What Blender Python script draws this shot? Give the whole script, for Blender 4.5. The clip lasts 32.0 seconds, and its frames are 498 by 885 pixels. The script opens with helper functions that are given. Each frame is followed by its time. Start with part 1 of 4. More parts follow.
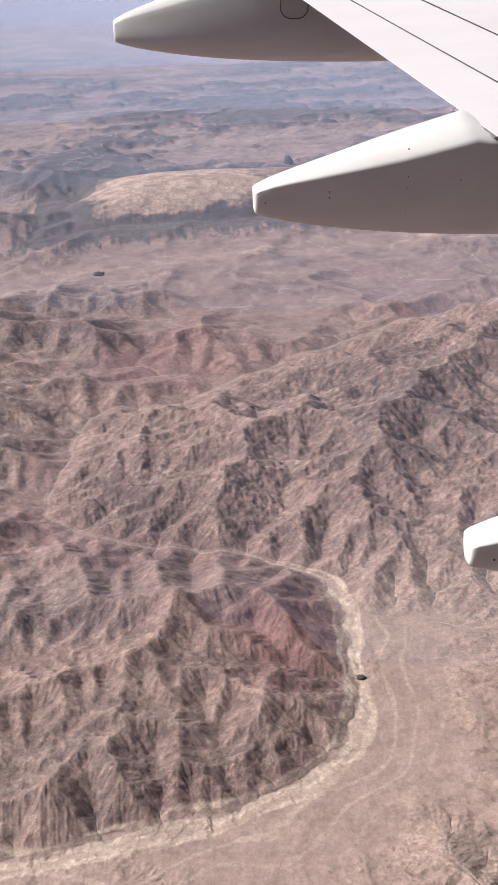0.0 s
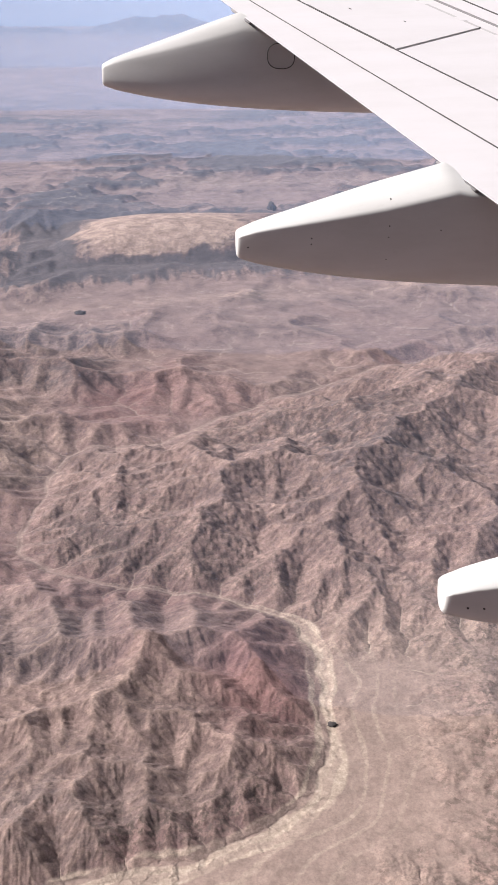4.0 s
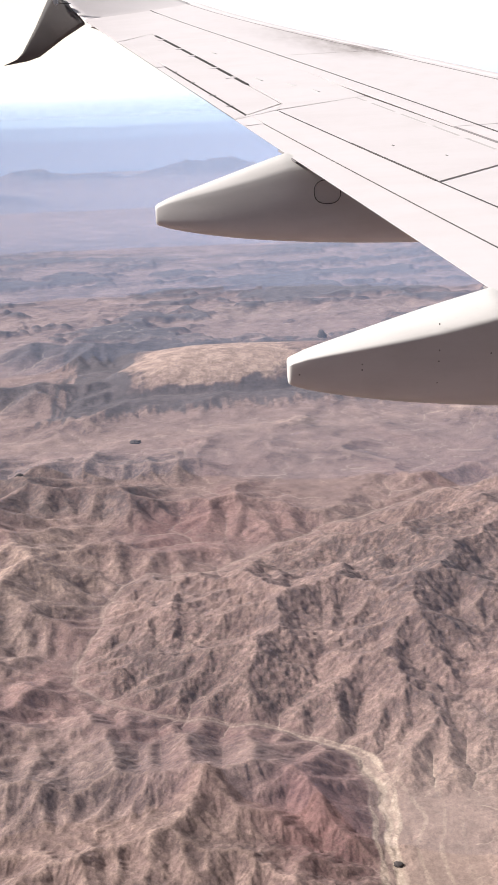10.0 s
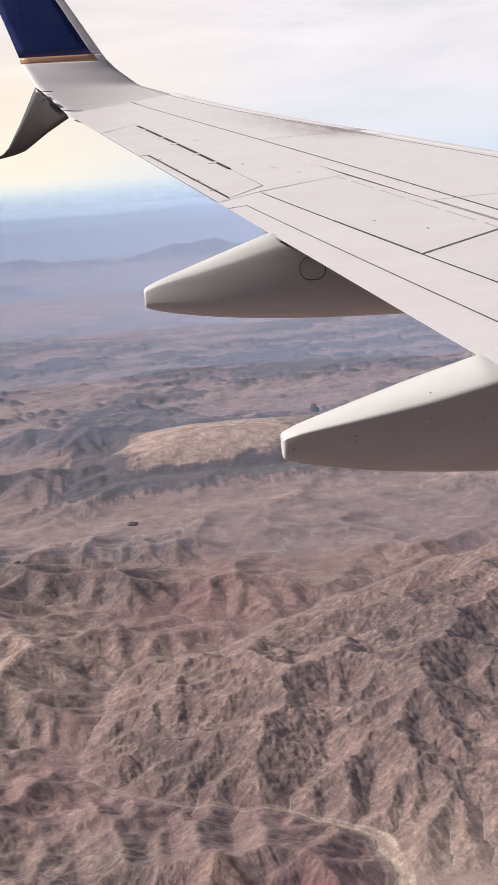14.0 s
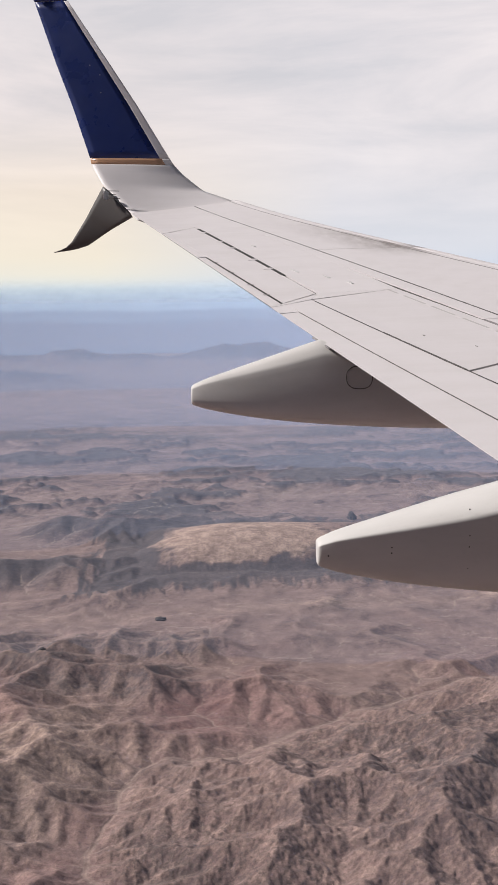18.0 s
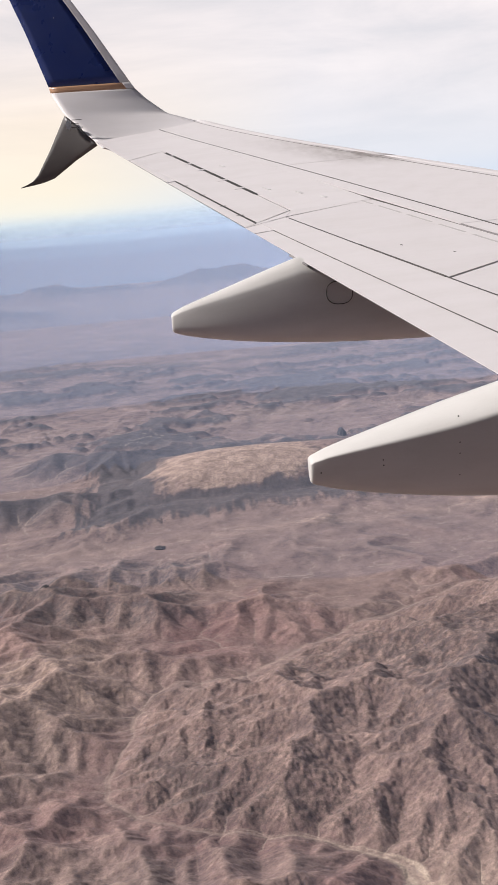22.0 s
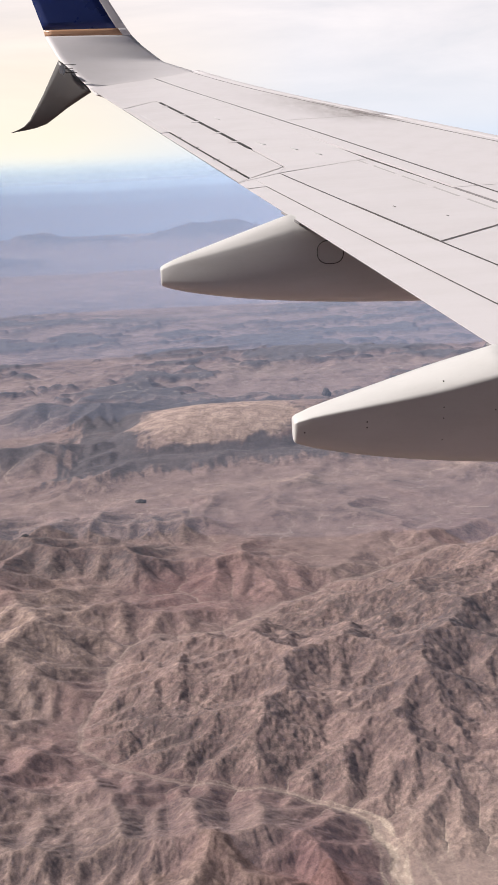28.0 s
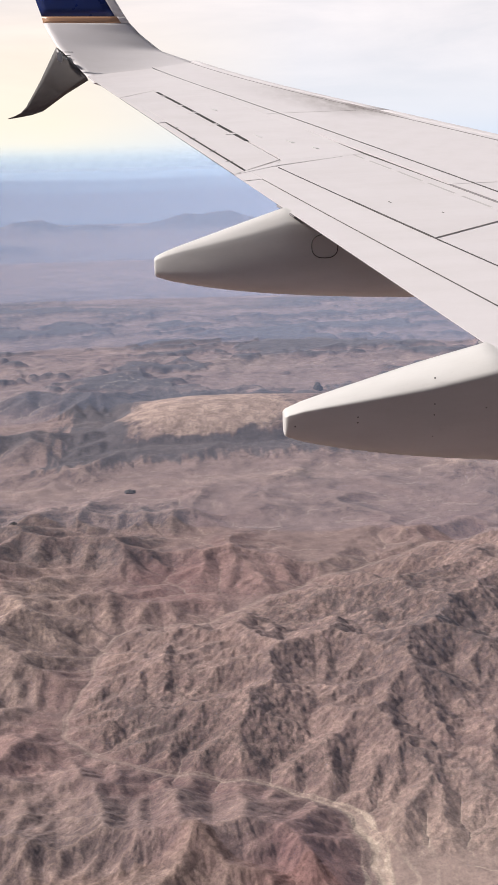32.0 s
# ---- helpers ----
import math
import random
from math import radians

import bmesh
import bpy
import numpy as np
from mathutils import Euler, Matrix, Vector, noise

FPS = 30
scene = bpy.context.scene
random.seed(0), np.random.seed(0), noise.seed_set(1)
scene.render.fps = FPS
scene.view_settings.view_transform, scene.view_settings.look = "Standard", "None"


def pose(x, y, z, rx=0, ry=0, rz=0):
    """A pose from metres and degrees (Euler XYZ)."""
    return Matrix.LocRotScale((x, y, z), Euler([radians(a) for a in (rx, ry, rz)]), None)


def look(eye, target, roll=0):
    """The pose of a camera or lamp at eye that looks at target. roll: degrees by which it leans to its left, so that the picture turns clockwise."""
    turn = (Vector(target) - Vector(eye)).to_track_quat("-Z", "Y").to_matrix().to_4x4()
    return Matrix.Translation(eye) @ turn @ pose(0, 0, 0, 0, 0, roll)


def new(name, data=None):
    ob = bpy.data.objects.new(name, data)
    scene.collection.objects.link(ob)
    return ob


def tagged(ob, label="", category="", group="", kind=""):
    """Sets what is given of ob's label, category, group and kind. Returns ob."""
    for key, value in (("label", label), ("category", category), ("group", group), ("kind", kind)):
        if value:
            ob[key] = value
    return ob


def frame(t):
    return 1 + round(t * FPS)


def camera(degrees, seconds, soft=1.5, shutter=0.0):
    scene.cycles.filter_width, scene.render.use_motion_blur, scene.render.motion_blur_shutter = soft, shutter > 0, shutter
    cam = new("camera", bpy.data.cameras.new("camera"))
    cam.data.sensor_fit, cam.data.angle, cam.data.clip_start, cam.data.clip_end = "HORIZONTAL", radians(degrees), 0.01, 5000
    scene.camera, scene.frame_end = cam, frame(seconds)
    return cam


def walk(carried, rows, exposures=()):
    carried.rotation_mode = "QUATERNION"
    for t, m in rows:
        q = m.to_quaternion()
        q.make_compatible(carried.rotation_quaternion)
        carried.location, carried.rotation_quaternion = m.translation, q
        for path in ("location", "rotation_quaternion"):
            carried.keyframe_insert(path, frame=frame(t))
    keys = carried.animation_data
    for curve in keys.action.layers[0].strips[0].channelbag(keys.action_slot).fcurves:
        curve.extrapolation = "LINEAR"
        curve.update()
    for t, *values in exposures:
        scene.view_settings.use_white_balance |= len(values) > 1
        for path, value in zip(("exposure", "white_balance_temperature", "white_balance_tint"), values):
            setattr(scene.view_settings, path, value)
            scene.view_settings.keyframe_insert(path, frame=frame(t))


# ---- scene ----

# ---------------------------------------------------------------- camera
# The seat's eye point: H metres above the desert, in front of a cabin window.
H = 100.0
cam = camera(27.03, 32.0, soft=0.7)


def gaze(yaw, pitch, roll):
    """The pose at the window: yaw to the left from +y, pitch up, roll as look()."""
    yaw, pitch = radians(yaw), radians(pitch)
    ahead = Vector((-math.sin(yaw) * math.cos(pitch), math.cos(yaw) * math.cos(pitch), math.sin(pitch)))
    return look((0, 0, H), Vector((0, 0, H)) + 2 * ahead, roll)


# seconds, yaw, pitch, roll
PATH = [
    (0, -5.02, -27.67, -1.81),
    (0.5, -4.85, -27.29, -1.35),
    (1, -5.04, -26.88, -1.22),
    (1.5, -5.75, -26.63, -0.67),
    (2, -6.44, -26.35, -0.05),
    (2.5, -6.88, -26.02, 0.23),
    (3, -6.97, -25.64, 0.43),
    (3.5, -6.72, -25.30, 0.43),
    (5.5, -5.95, -25.96, -0.13),
    (6, -6.08, -26.40, -0.39),
    (6.5, -5.82, -27.01, -0.98),
    (7, -4.83, -27.65, -2.15),
    (7.5, -3.46, -28.07, -2.96),
    (8, -2.21, -27.93, -3.41),
    (8.5, -1.57, -26.93, -3.73),
    (9, -1.85, -25.04, -3.30),
    (9.5, -2.54, -21.90, -2.58),
    (10, -3.35, -18.35, -1.96),
    (10.5, -4.11, -14.92, -1.79),
    (11, -4.62, -12.88, -1.90),
    (11.5, -4.88, -12.19, -2.17),
    (12, -4.85, -12.22, -2.69),
    (12.5, -4.49, -12.71, -3.63),
    (13, -4.19, -13.37, -4.25),
    (13.5, -3.90, -13.88, -4.59),
    (14, -3.83, -14.14, -4.41),
    (14.5, -3.88, -14.10, -3.85),
    (15, -4.08, -13.80, -3.22),
    (15.5, -4.41, -13.20, -2.80),
    (17.5, -3.20, -9.84, -1.03),
    (18, -1.91, -8.44, -0.49),
    (18.5, -0.68, -7.35, 0.00),
    (19, 0.00, -6.96, 0.00),
    (19.5, -0.18, -7.57, -0.39),
    (20, -1.12, -8.94, -1.12),
    (20.5, -2.20, -10.46, -2.07),
    (21, -2.68, -11.45, -3.05),
    (21.5, -2.68, -12.16, -3.98),
    (22, -2.40, -12.70, -4.83),
    (22.5, -2.23, -13.36, -5.26),
    (23, -2.17, -13.97, -5.22),
    (23.5, -2.22, -14.49, -4.69),
    (24, -2.33, -14.93, -3.86),
    (24.5, -2.53, -14.98, -3.01),
    (25, -2.91, -14.90, -2.33),
    (25.5, -3.22, -14.86, -2.06),
    (27.5, -3.35, -15.18, -2.19),
    (28, -3.16, -15.11, -2.49),
    (28.5, -2.98, -14.95, -2.72),
    (29, -3.02, -14.81, -2.56),
    (29.5, -3.16, -14.73, -2.08),
    (30, -3.43, -14.80, -1.48),
    (30.5, -3.63, -15.00, -1.08),
    (31, -3.68, -15.24, -0.96),
    (31.5, -3.68, -15.43, -0.99),
    (32, -3.70, -15.53, -1.14),
]
EXPOSURES = [(t, stops, 6280 if t < 9.5 else 6460, 12.5) for t, stops in (
    (0, 0.40), (6, 0.48), (9, 0.54), (10, 0.44), (11, 0.14), (15, 0.04), (18, -0.12), (19, -0.15), (20.5, -0.05), (23, 0.05), (28, 0.10), (32, 0.10))]
walk(cam, [(t, gaze(yaw, pitch, roll)) for t, yaw, pitch, roll in PATH], EXPOSURES)

# ---------------------------------------------------------------- light
SUN_AZ, SUN_EL = radians(-84), radians(36)      # azimuth from +y towards +x
sun_way = Vector((math.sin(SUN_AZ) * math.cos(SUN_EL), math.cos(SUN_AZ) * math.cos(SUN_EL), math.sin(SUN_EL)))
sun = new("sun", bpy.data.lights.new("sun", "SUN"))
sun.data.energy, sun.data.angle, sun.data.color = 5.0, radians(3.0), (1.0, 0.945, 0.89)
sun.matrix_world = look((0, 0, 600), Vector((0, 0, 600)) - sun_way)

world = bpy.data.worlds.new("sky")
scene.world = world
world.use_nodes = True


class Nodes:
    """Short-hand for a node tree."""

    def __init__(self, tree):
        self.tree = tree
        tree.nodes.clear()

    def add(self, kind, inputs=()):
        node = self.tree.nodes.new(kind)
        for key, value in dict(inputs).items():
            self.put(node.inputs[key], value)
        return node

    def put(self, socket, value):
        if isinstance(value, bpy.types.NodeSocket):
            self.tree.links.new(value, socket)
        else:
            socket.default_value = value

    def math(self, op, a, b=0.5, clamp=False):
        node = self.add("ShaderNodeMath", {0: a, 1: b})
        node.operation, node.use_clamp = op, clamp
        return node.outputs[0]

    def mix(self, fac, a, b, blend="MIX"):
        node = self.add("ShaderNodeMix")
        node.data_type, node.blend_type = "RGBA", blend
        for socket, value in ((node.inputs[0], fac), (node.inputs[6], a), (node.inputs[7], b)):
            self.put(socket, value)
        return node.outputs[2]

    def ramp(self, fac, *stops):
        node = self.add("ShaderNodeValToRGB", {0: fac})
        band = node.color_ramp
        while len(band.elements) < len(stops):
            band.elements.new(0.5)
        for element, (place, colour) in zip(band.elements, stops):
            element.position = place
            element.color = (*colour, 1) if isinstance(colour, tuple) else (colour, colour, colour, 1)
        return node.outputs[0]

    def noise(self, vector, scale, detail=4.0, rough=0.55, warp=0.0):
        return self.add("ShaderNodeTexNoise", {"Vector": vector, "Scale": scale, "Detail": detail, "Roughness": rough, "Distortion": warp}).outputs[0]


def rgb(r, g, b):
    return (r, g, b, 1.0)


w = Nodes(world.node_tree)
sky = w.add("ShaderNodeTexSky")
sky.sky_type, sky.sun_disc, sky.sun_elevation, sky.sun_rotation = "NISHITA", False, SUN_EL, SUN_AZ
sky.altitude, sky.dust_density = 3000, 2.0
way = w.add("ShaderNodeTexCoord").outputs["Generated"]
part_xyz = w.add("ShaderNodeSeparateXYZ", {0: way})
up = part_xyz.outputs[2]
# thin high cloud: whiter upwards, cream towards the low sun's side, pale blue in the haze at the horizon
cream = w.ramp(w.math("MULTIPLY", w.math("ADD", part_xyz.outputs[0], -0.12), -2.2), (0.0, 0.0), (0.5, 1.0))
flat = w.add("ShaderNodeMapping", {"Vector": way, "Scale": (1.0, 1.0, 5.5)}).outputs[0]
cloud = w.noise(flat, 2.6, 6, 0.6, 0.4)
veil = w.ramp(cloud, (0.34, (0.60, 0.62, 0.66)), (0.50, (0.80, 0.77, 0.78)), (0.64, (0.96, 0.90, 0.885)))
warm = w.ramp(up, (0.0, (0.72, 0.82, 0.84)), (0.014, (0.92, 0.89, 0.76)), (0.03, (0.97, 0.89, 0.71)), (0.09, (1.0, 0.86, 0.66)), (0.17, (0.97, 0.85, 0.78)), (0.30, (0.86, 0.82, 0.83)))
cool = w.ramp(up, (0.0, (0.62, 0.73, 0.87)), (0.035, (0.75, 0.79, 0.85)), (0.11, (0.83, 0.82, 0.84)), (0.26, (0.88, 0.835, 0.845)))
glow = w.mix(cream, cool, warm)
clouds = w.mix(0.68, glow, veil)
clouds = w.mix(w.ramp(up, (0.0, 0.0), (0.16, 1.0)), glow, clouds)
blue = w.add("ShaderNodeBackground", {"Color": sky.outputs[0], "Strength": 0.021})
white = w.add("ShaderNodeBackground", {"Color": clouds, "Strength": 1.08})
# the cloud thins out away from the sun: clear blue sky behind the aircraft
cover = w.ramp(w.math("ADD", w.math("MULTIPLY", part_xyz.outputs[1], 0.5), 0.5), (0.47, 0.05), (0.68, 0.95))
both = w.add("ShaderNodeMixShader", {0: cover, 1: blue.outputs[0], 2: white.outputs[0]})
w.add("ShaderNodeOutputWorld", {0: both.outputs[0]})


# ---------------------------------------------------------------- materials
def material(name):
    m = bpy.data.materials.new(name)
    m.use_nodes = True
    return m, Nodes(m.node_tree)


def finish(n, colour, rough, bump=None, strength=0.2, distance=0.01, metal=0.0, coat=0.0):
    inputs = {"Base Color": colour, "Roughness": rough, "Metallic": metal, "Coat Weight": coat}
    if bump is not None:
        inputs["Normal"] = n.add("ShaderNodeBump", {"Strength": strength, "Distance": distance, "Height": bump}).outputs[0]
    shader = n.add("ShaderNodeBsdfPrincipled", inputs)
    n.add("ShaderNodeOutputMaterial", {0: shader.outputs[0]})


def paint(name, colour, dirt, rough=0.35, amount=0.5, streak=(0.25, 1.0, 1.0)):
    """Aircraft enamel with faint grime streaked along the air flow and a fine unevenness."""
    m, n = material(name)
    at = n.add("ShaderNodeTexCoord").outputs["Object"]
    long = n.add("ShaderNodeMapping", {"Vector": at, "Scale": streak}).outputs[0]
    grime = n.ramp(n.noise(long, 5.0, 7, 0.62), (0.42, 0.0), (0.75, 1.0))
    spots = n.ramp(n.noise(at, 38.0, 3, 0.5), (0.60, 0.0), (0.74, 1.0))
    fac = n.math("ADD", n.math("MULTIPLY", grime, amount), n.math("MULTIPLY", spots, amount * 0.25), True)
    wear = n.ramp(n.noise(at, 3.0, 4, 0.6), (0.3, rough - 0.07), (0.7, rough + 0.08))
    finish(n, n.mix(fac, rgb(*colour), rgb(*dirt)), wear, n.noise(at, 2.2, 3, 0.5), 0.05, 0.02)
    return m


WHITE = paint("white_enamel", (0.605, 0.575, 0.580), (0.50, 0.47, 0.46), 0.50, 0.35)
PANEL = paint("pale_grey_enamel", (0.590, 0.561, 0.566), (0.49, 0.46, 0.45), 0.52, 0.40)
FAIRING = paint("fairing_enamel", (0.61, 0.595, 0.572), (0.44, 0.425, 0.40), 0.42, 0.45)
BLUE = paint("deep_blue_enamel", (0.010, 0.022, 0.122), (0.015, 0.03, 0.13), 0.30, 0.25)
GOLD = paint("tan_gold_enamel", (0.52, 0.29, 0.17), (0.44, 0.26, 0.16), 0.35, 0.3)
# the strake's dark grey holds the shade of its downward-facing side
STRAKE = paint("strake_shade_grey", (0.085, 0.080, 0.078), (0.12, 0.11, 0.10), 0.45, 0.4)
SEAM = paint("dark_sealant", (0.055, 0.05, 0.048), (0.10, 0.09, 0.085), 0.7, 0.5)
METAL, mn = material("bare_aluminium")
finish(mn, mn.ramp(mn.noise(mn.add("ShaderNodeTexCoord").outputs["Object"], 9, 5), (0.3, (0.62, 0.61, 0.60)), (0.7, (0.72, 0.71, 0.70))), 0.38, metal=0.85)
LINE = paint("grey_sealant", (0.20, 0.19, 0.19), (0.28, 0.27, 0.26), 0.6, 0.5)
# kept dark so the unseen wall bounces little light onto the fairings
GREY = paint("unseen_wall_grey", (0.06, 0.06, 0.065), (0.05, 0.05, 0.05), 0.5, 0.3)


def earth():
    """Desert ground: rock, pale slopes, red clay, dark varnish, scrub and the gravel of the washes, by what lies where."""
    m, n = material("desert_ground")
    at = n.add("ShaderNodeTexCoord").outputs["Object"]
    a = n.add("ShaderNodeAttribute")
    a.attribute_name = "soil"
    s = n.add("ShaderNodeSeparateColor", {0: a.outputs["Color"]})
    b = n.add("ShaderNodeAttribute")
    b.attribute_name = "cover"
    c = n.add("ShaderNodeSeparateColor", {0: b.outputs["Color"]})
    wash, red, dark = s.outputs[0], s.outputs[1], s.outputs[2]
    pale, scrub, shelf = c.outputs[0], c.outputs[1], c.outputs[2]
    broad = n.noise(at, 0.035, 6, 0.62, 0.6)
    mid = n.noise(at, 0.22, 8, 0.64, 0.25)
    fine = n.noise(at, 1.1, 6, 0.68, 0.15)
    rock = n.ramp(n.math("ADD", n.math("MULTIPLY", broad, 0.6), n.math("MULTIPLY", mid, 0.4)),
                  (0.38, (0.082, 0.054, 0.053)), (0.47, (0.140, 0.094, 0.088)), (0.54, (0.192, 0.129, 0.117)), (0.64, (0.29, 0.200, 0.175)))
    cream_rock = n.ramp(mid, (0.36, (0.22, 0.152, 0.124)), (0.50, (0.32, 0.228, 0.184)), (0.64, (0.43, 0.316, 0.257)))
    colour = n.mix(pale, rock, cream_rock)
    colour = n.mix(n.math("MULTIPLY", red, 0.8), colour, n.ramp(mid, (0.3, (0.145, 0.075, 0.075)), (0.7, (0.27, 0.145, 0.132))))
    colour = n.mix(n.math("MULTIPLY", dark, 0.95), colour, n.ramp(mid, (0.3, (0.045, 0.039, 0.044)), (0.7, (0.095, 0.079, 0.083))))
    colour = n.mix(n.math("MULTIPLY", shelf, 0.8), colour, n.ramp(mid, (0.35, (0.175, 0.118, 0.107)), (0.65, (0.265, 0.184, 0.163))))
    bush = n.math("MULTIPLY", n.ramp(n.noise(at, 1.0, 6, 0.74, 0.3), (0.48, 0.0), (0.55, 1.0)), scrub)
    colour = n.mix(n.math("MULTIPLY", bush, 0.80), colour, rgb(0.080, 0.060, 0.051))
    gravel = n.ramp(n.noise(at, 1.4, 5, 0.65), (0.35, (0.32, 0.250, 0.198)), (0.55, (0.43, 0.342, 0.272)), (0.7, (0.53, 0.43, 0.35)))
    colour = n.mix(wash, colour, gravel)
    grain = n.ramp(fine, (0.36, 0.76), (0.46, 0.95), (0.54, 1.04), (0.64, 1.20))
    colour = n.mix(n.math("SUBTRACT", 1.0, n.math("MULTIPLY", shelf, 0.7)), colour, grain, "MULTIPLY")
    speck = n.ramp(n.noise(at, 3.4, 4, 0.6), (0.38, 0.80), (0.48, 0.98), (0.60, 1.09))
    colour = n.mix(n.math("SUBTRACT", 1.0, n.math("MULTIPLY", shelf, 0.6)), colour, speck, "MULTIPLY")
    high = n.math("MULTIPLY", n.math("ADD", n.math("MULTIPLY", mid, 0.6), n.math("MULTIPLY", fine, 0.13)), n.math("SUBTRACT", 1.0, n.math("MULTIPLY", shelf, 0.75)))
    finish(n, colour, 0.95, high, 0.55, 1.0)
    return m


EARTH = earth()


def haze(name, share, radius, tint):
    """Imitates thin blue haze on a tinted shell: a little of the light is scattered, the rest passes."""
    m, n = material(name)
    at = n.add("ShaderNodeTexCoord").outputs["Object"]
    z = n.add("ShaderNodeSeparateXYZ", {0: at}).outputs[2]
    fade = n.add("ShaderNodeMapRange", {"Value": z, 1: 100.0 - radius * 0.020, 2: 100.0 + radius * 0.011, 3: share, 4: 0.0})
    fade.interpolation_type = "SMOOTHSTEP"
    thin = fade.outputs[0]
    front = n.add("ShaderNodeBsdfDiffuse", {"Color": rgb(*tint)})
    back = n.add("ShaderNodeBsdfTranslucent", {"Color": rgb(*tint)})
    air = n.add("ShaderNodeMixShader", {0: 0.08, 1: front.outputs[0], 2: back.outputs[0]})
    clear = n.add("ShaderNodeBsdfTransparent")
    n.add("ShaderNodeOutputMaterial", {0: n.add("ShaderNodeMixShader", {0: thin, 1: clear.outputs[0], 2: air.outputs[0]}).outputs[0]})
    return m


# ---------------------------------------------------------------- the desert
TABLE = np.random.default_rng(5).random((64, 128, 128)).astype(np.float32)
SWING = np.stack([np.cos(2 * np.pi * TABLE), np.sin(2 * np.pi * TABLE)], -1)


def perlin(x, y, seed):
    """Gradient noise, about -1 to 1."""
    x, y = np.asarray(x, np.float32), np.asarray(y, np.float32)
    bx, by = np.floor(x), np.floor(y)
    fx, fy = x - bx, y - by
    ix, iy = bx.astype(np.int32), by.astype(np.int32)
    u, v = fx * fx * fx * (fx * (fx * 6 - 15) + 10), fy * fy * fy * (fy * (fy * 6 - 15) + 10)
    swing = SWING[seed % 64].reshape(-1, 2)
    x0, x1, y0, y1 = (ix & 127) * 128, ((ix + 1) & 127) * 128, iy & 127, (iy + 1) & 127

    def corner(at, dx, dy):
        g = swing[at]
        return g[..., 0] * (fx - dx) + g[..., 1] * (fy - dy)

    top = corner(x0 + y0, 0, 0)
    top += (corner(x1 + y0, 1, 0) - top) * u
    low = corner(x0 + y1, 0, 1)
    low += (corner(x1 + y1, 1, 1) - low) * u
    return np.float32(1.5) * (top + (low - top) * v)


def only(on, make, *fields):
    """make(*fields) where on is not 0; elsewhere 0."""
    at = np.nonzero(on)[0]
    out = np.zeros(len(on), np.float32)
    if len(at):
        out[at] = make(*(f[at] for f in fields))
    return out


def fbm(x, y, seed, octaves, gap, gain=0.5):
    """Rolling noise; octaves finer than the mesh's gap fade out."""
    total, amount, rate = 0, 1.0, 1.0
    for k in range(octaves):
        keep = np.clip(1.6 - 2.2 * gap * rate, 0, 1)
        total = total + amount * keep * perlin(x * rate + 17.3 * k, y * rate - 9.1 * k, seed + k)
        amount, rate = amount * gain, rate * 2.03
    return total


def ridges(x, y, seed, octaves, gap, gain=0.5, on=None):
    """Sharp crests with branching spurs, about 0 to 1.6; only where on is not 0."""
    if on is not None:
        return only(on, lambda a, b, c: ridges(a, b, seed, octaves, c, gain), x, y, gap)
    total, amount, rate, held = 0, 0.6, 1.0, 1.0
    for k in range(octaves):
        keep = np.clip(1.6 - 2.2 * gap * rate, 0, 1)
        crest = (1 - np.abs(perlin(x * rate + 5.7 * k, y * rate + 3.3 * k, seed + k))) ** 2
        total = total + amount * keep * crest * held
        held = np.clip(crest * 1.4, 0, 1)
        amount, rate = amount * gain, rate * 2.07
    return total


def gullies(x, y, gx, gy, rate, seed):
    """Furrows that run downhill along the slope (gx, gy): cosine waves across the fall line, blended cell by cell."""
    steep = np.sqrt(gx * gx + gy * gy) + 1e-6
    ax, ay = -gy / steep, gx / steep
    px, py = x * np.float32(rate), y * np.float32(rate)
    ix, iy = np.floor(px), np.floor(py)
    jx0, jy0 = ix.astype(np.int32), iy.astype(np.int32)
    one, two = TABLE[seed % 64].ravel(), TABLE[(seed + 7) % 64].ravel()
    total, weight = 0, 1e-6
    for dx in (-1, 0, 1):
        for dy in (-1, 0, 1):
            at = ((jx0 + dx) & 127) * 128 + ((jy0 + dy) & 127)
            vx = px - (ix + np.float32(dx + 0.2) + np.float32(0.6) * one[at])
            vy = py - (iy + np.float32(dy + 0.2) + np.float32(0.6) * two[at])
            near = np.exp(np.float32(-2.2) * (vx * vx + vy * vy))
            total = total + near * np.cos(np.float32(6.9) * (vx * ax + vy * ay))
            weight = weight + near
    return total / weight


def step(a, b, v):
    k = np.clip((v - a) / (b - a), 0, 1)
    return k * k * (3 - 2 * k)


# The dry river, in heights of flight: from the far plain, along the foot of the grey mountain and round the tan fan.
RIVER = [(1.7, 2.85), (1.0, 2.66), (0.55, 2.44), (0.28, 2.29), (0.13, 2.18), (0.05, 2.12), (-0.05, 2.085), (-0.13, 2.075), (-0.18, 2.02), (-0.20, 1.93),
         (-0.205, 1.84), (-0.235, 1.73), (-0.20, 1.62), (-0.06, 1.535), (0.12, 1.475), (0.235, 1.40), (0.255, 1.31), (0.245, 1.18), (0.225, 1.04), (0.13, 0.95), (-0.01, 0.91),
         (-0.15, 0.885), (-0.40, 0.86), (-0.9, 0.75)]
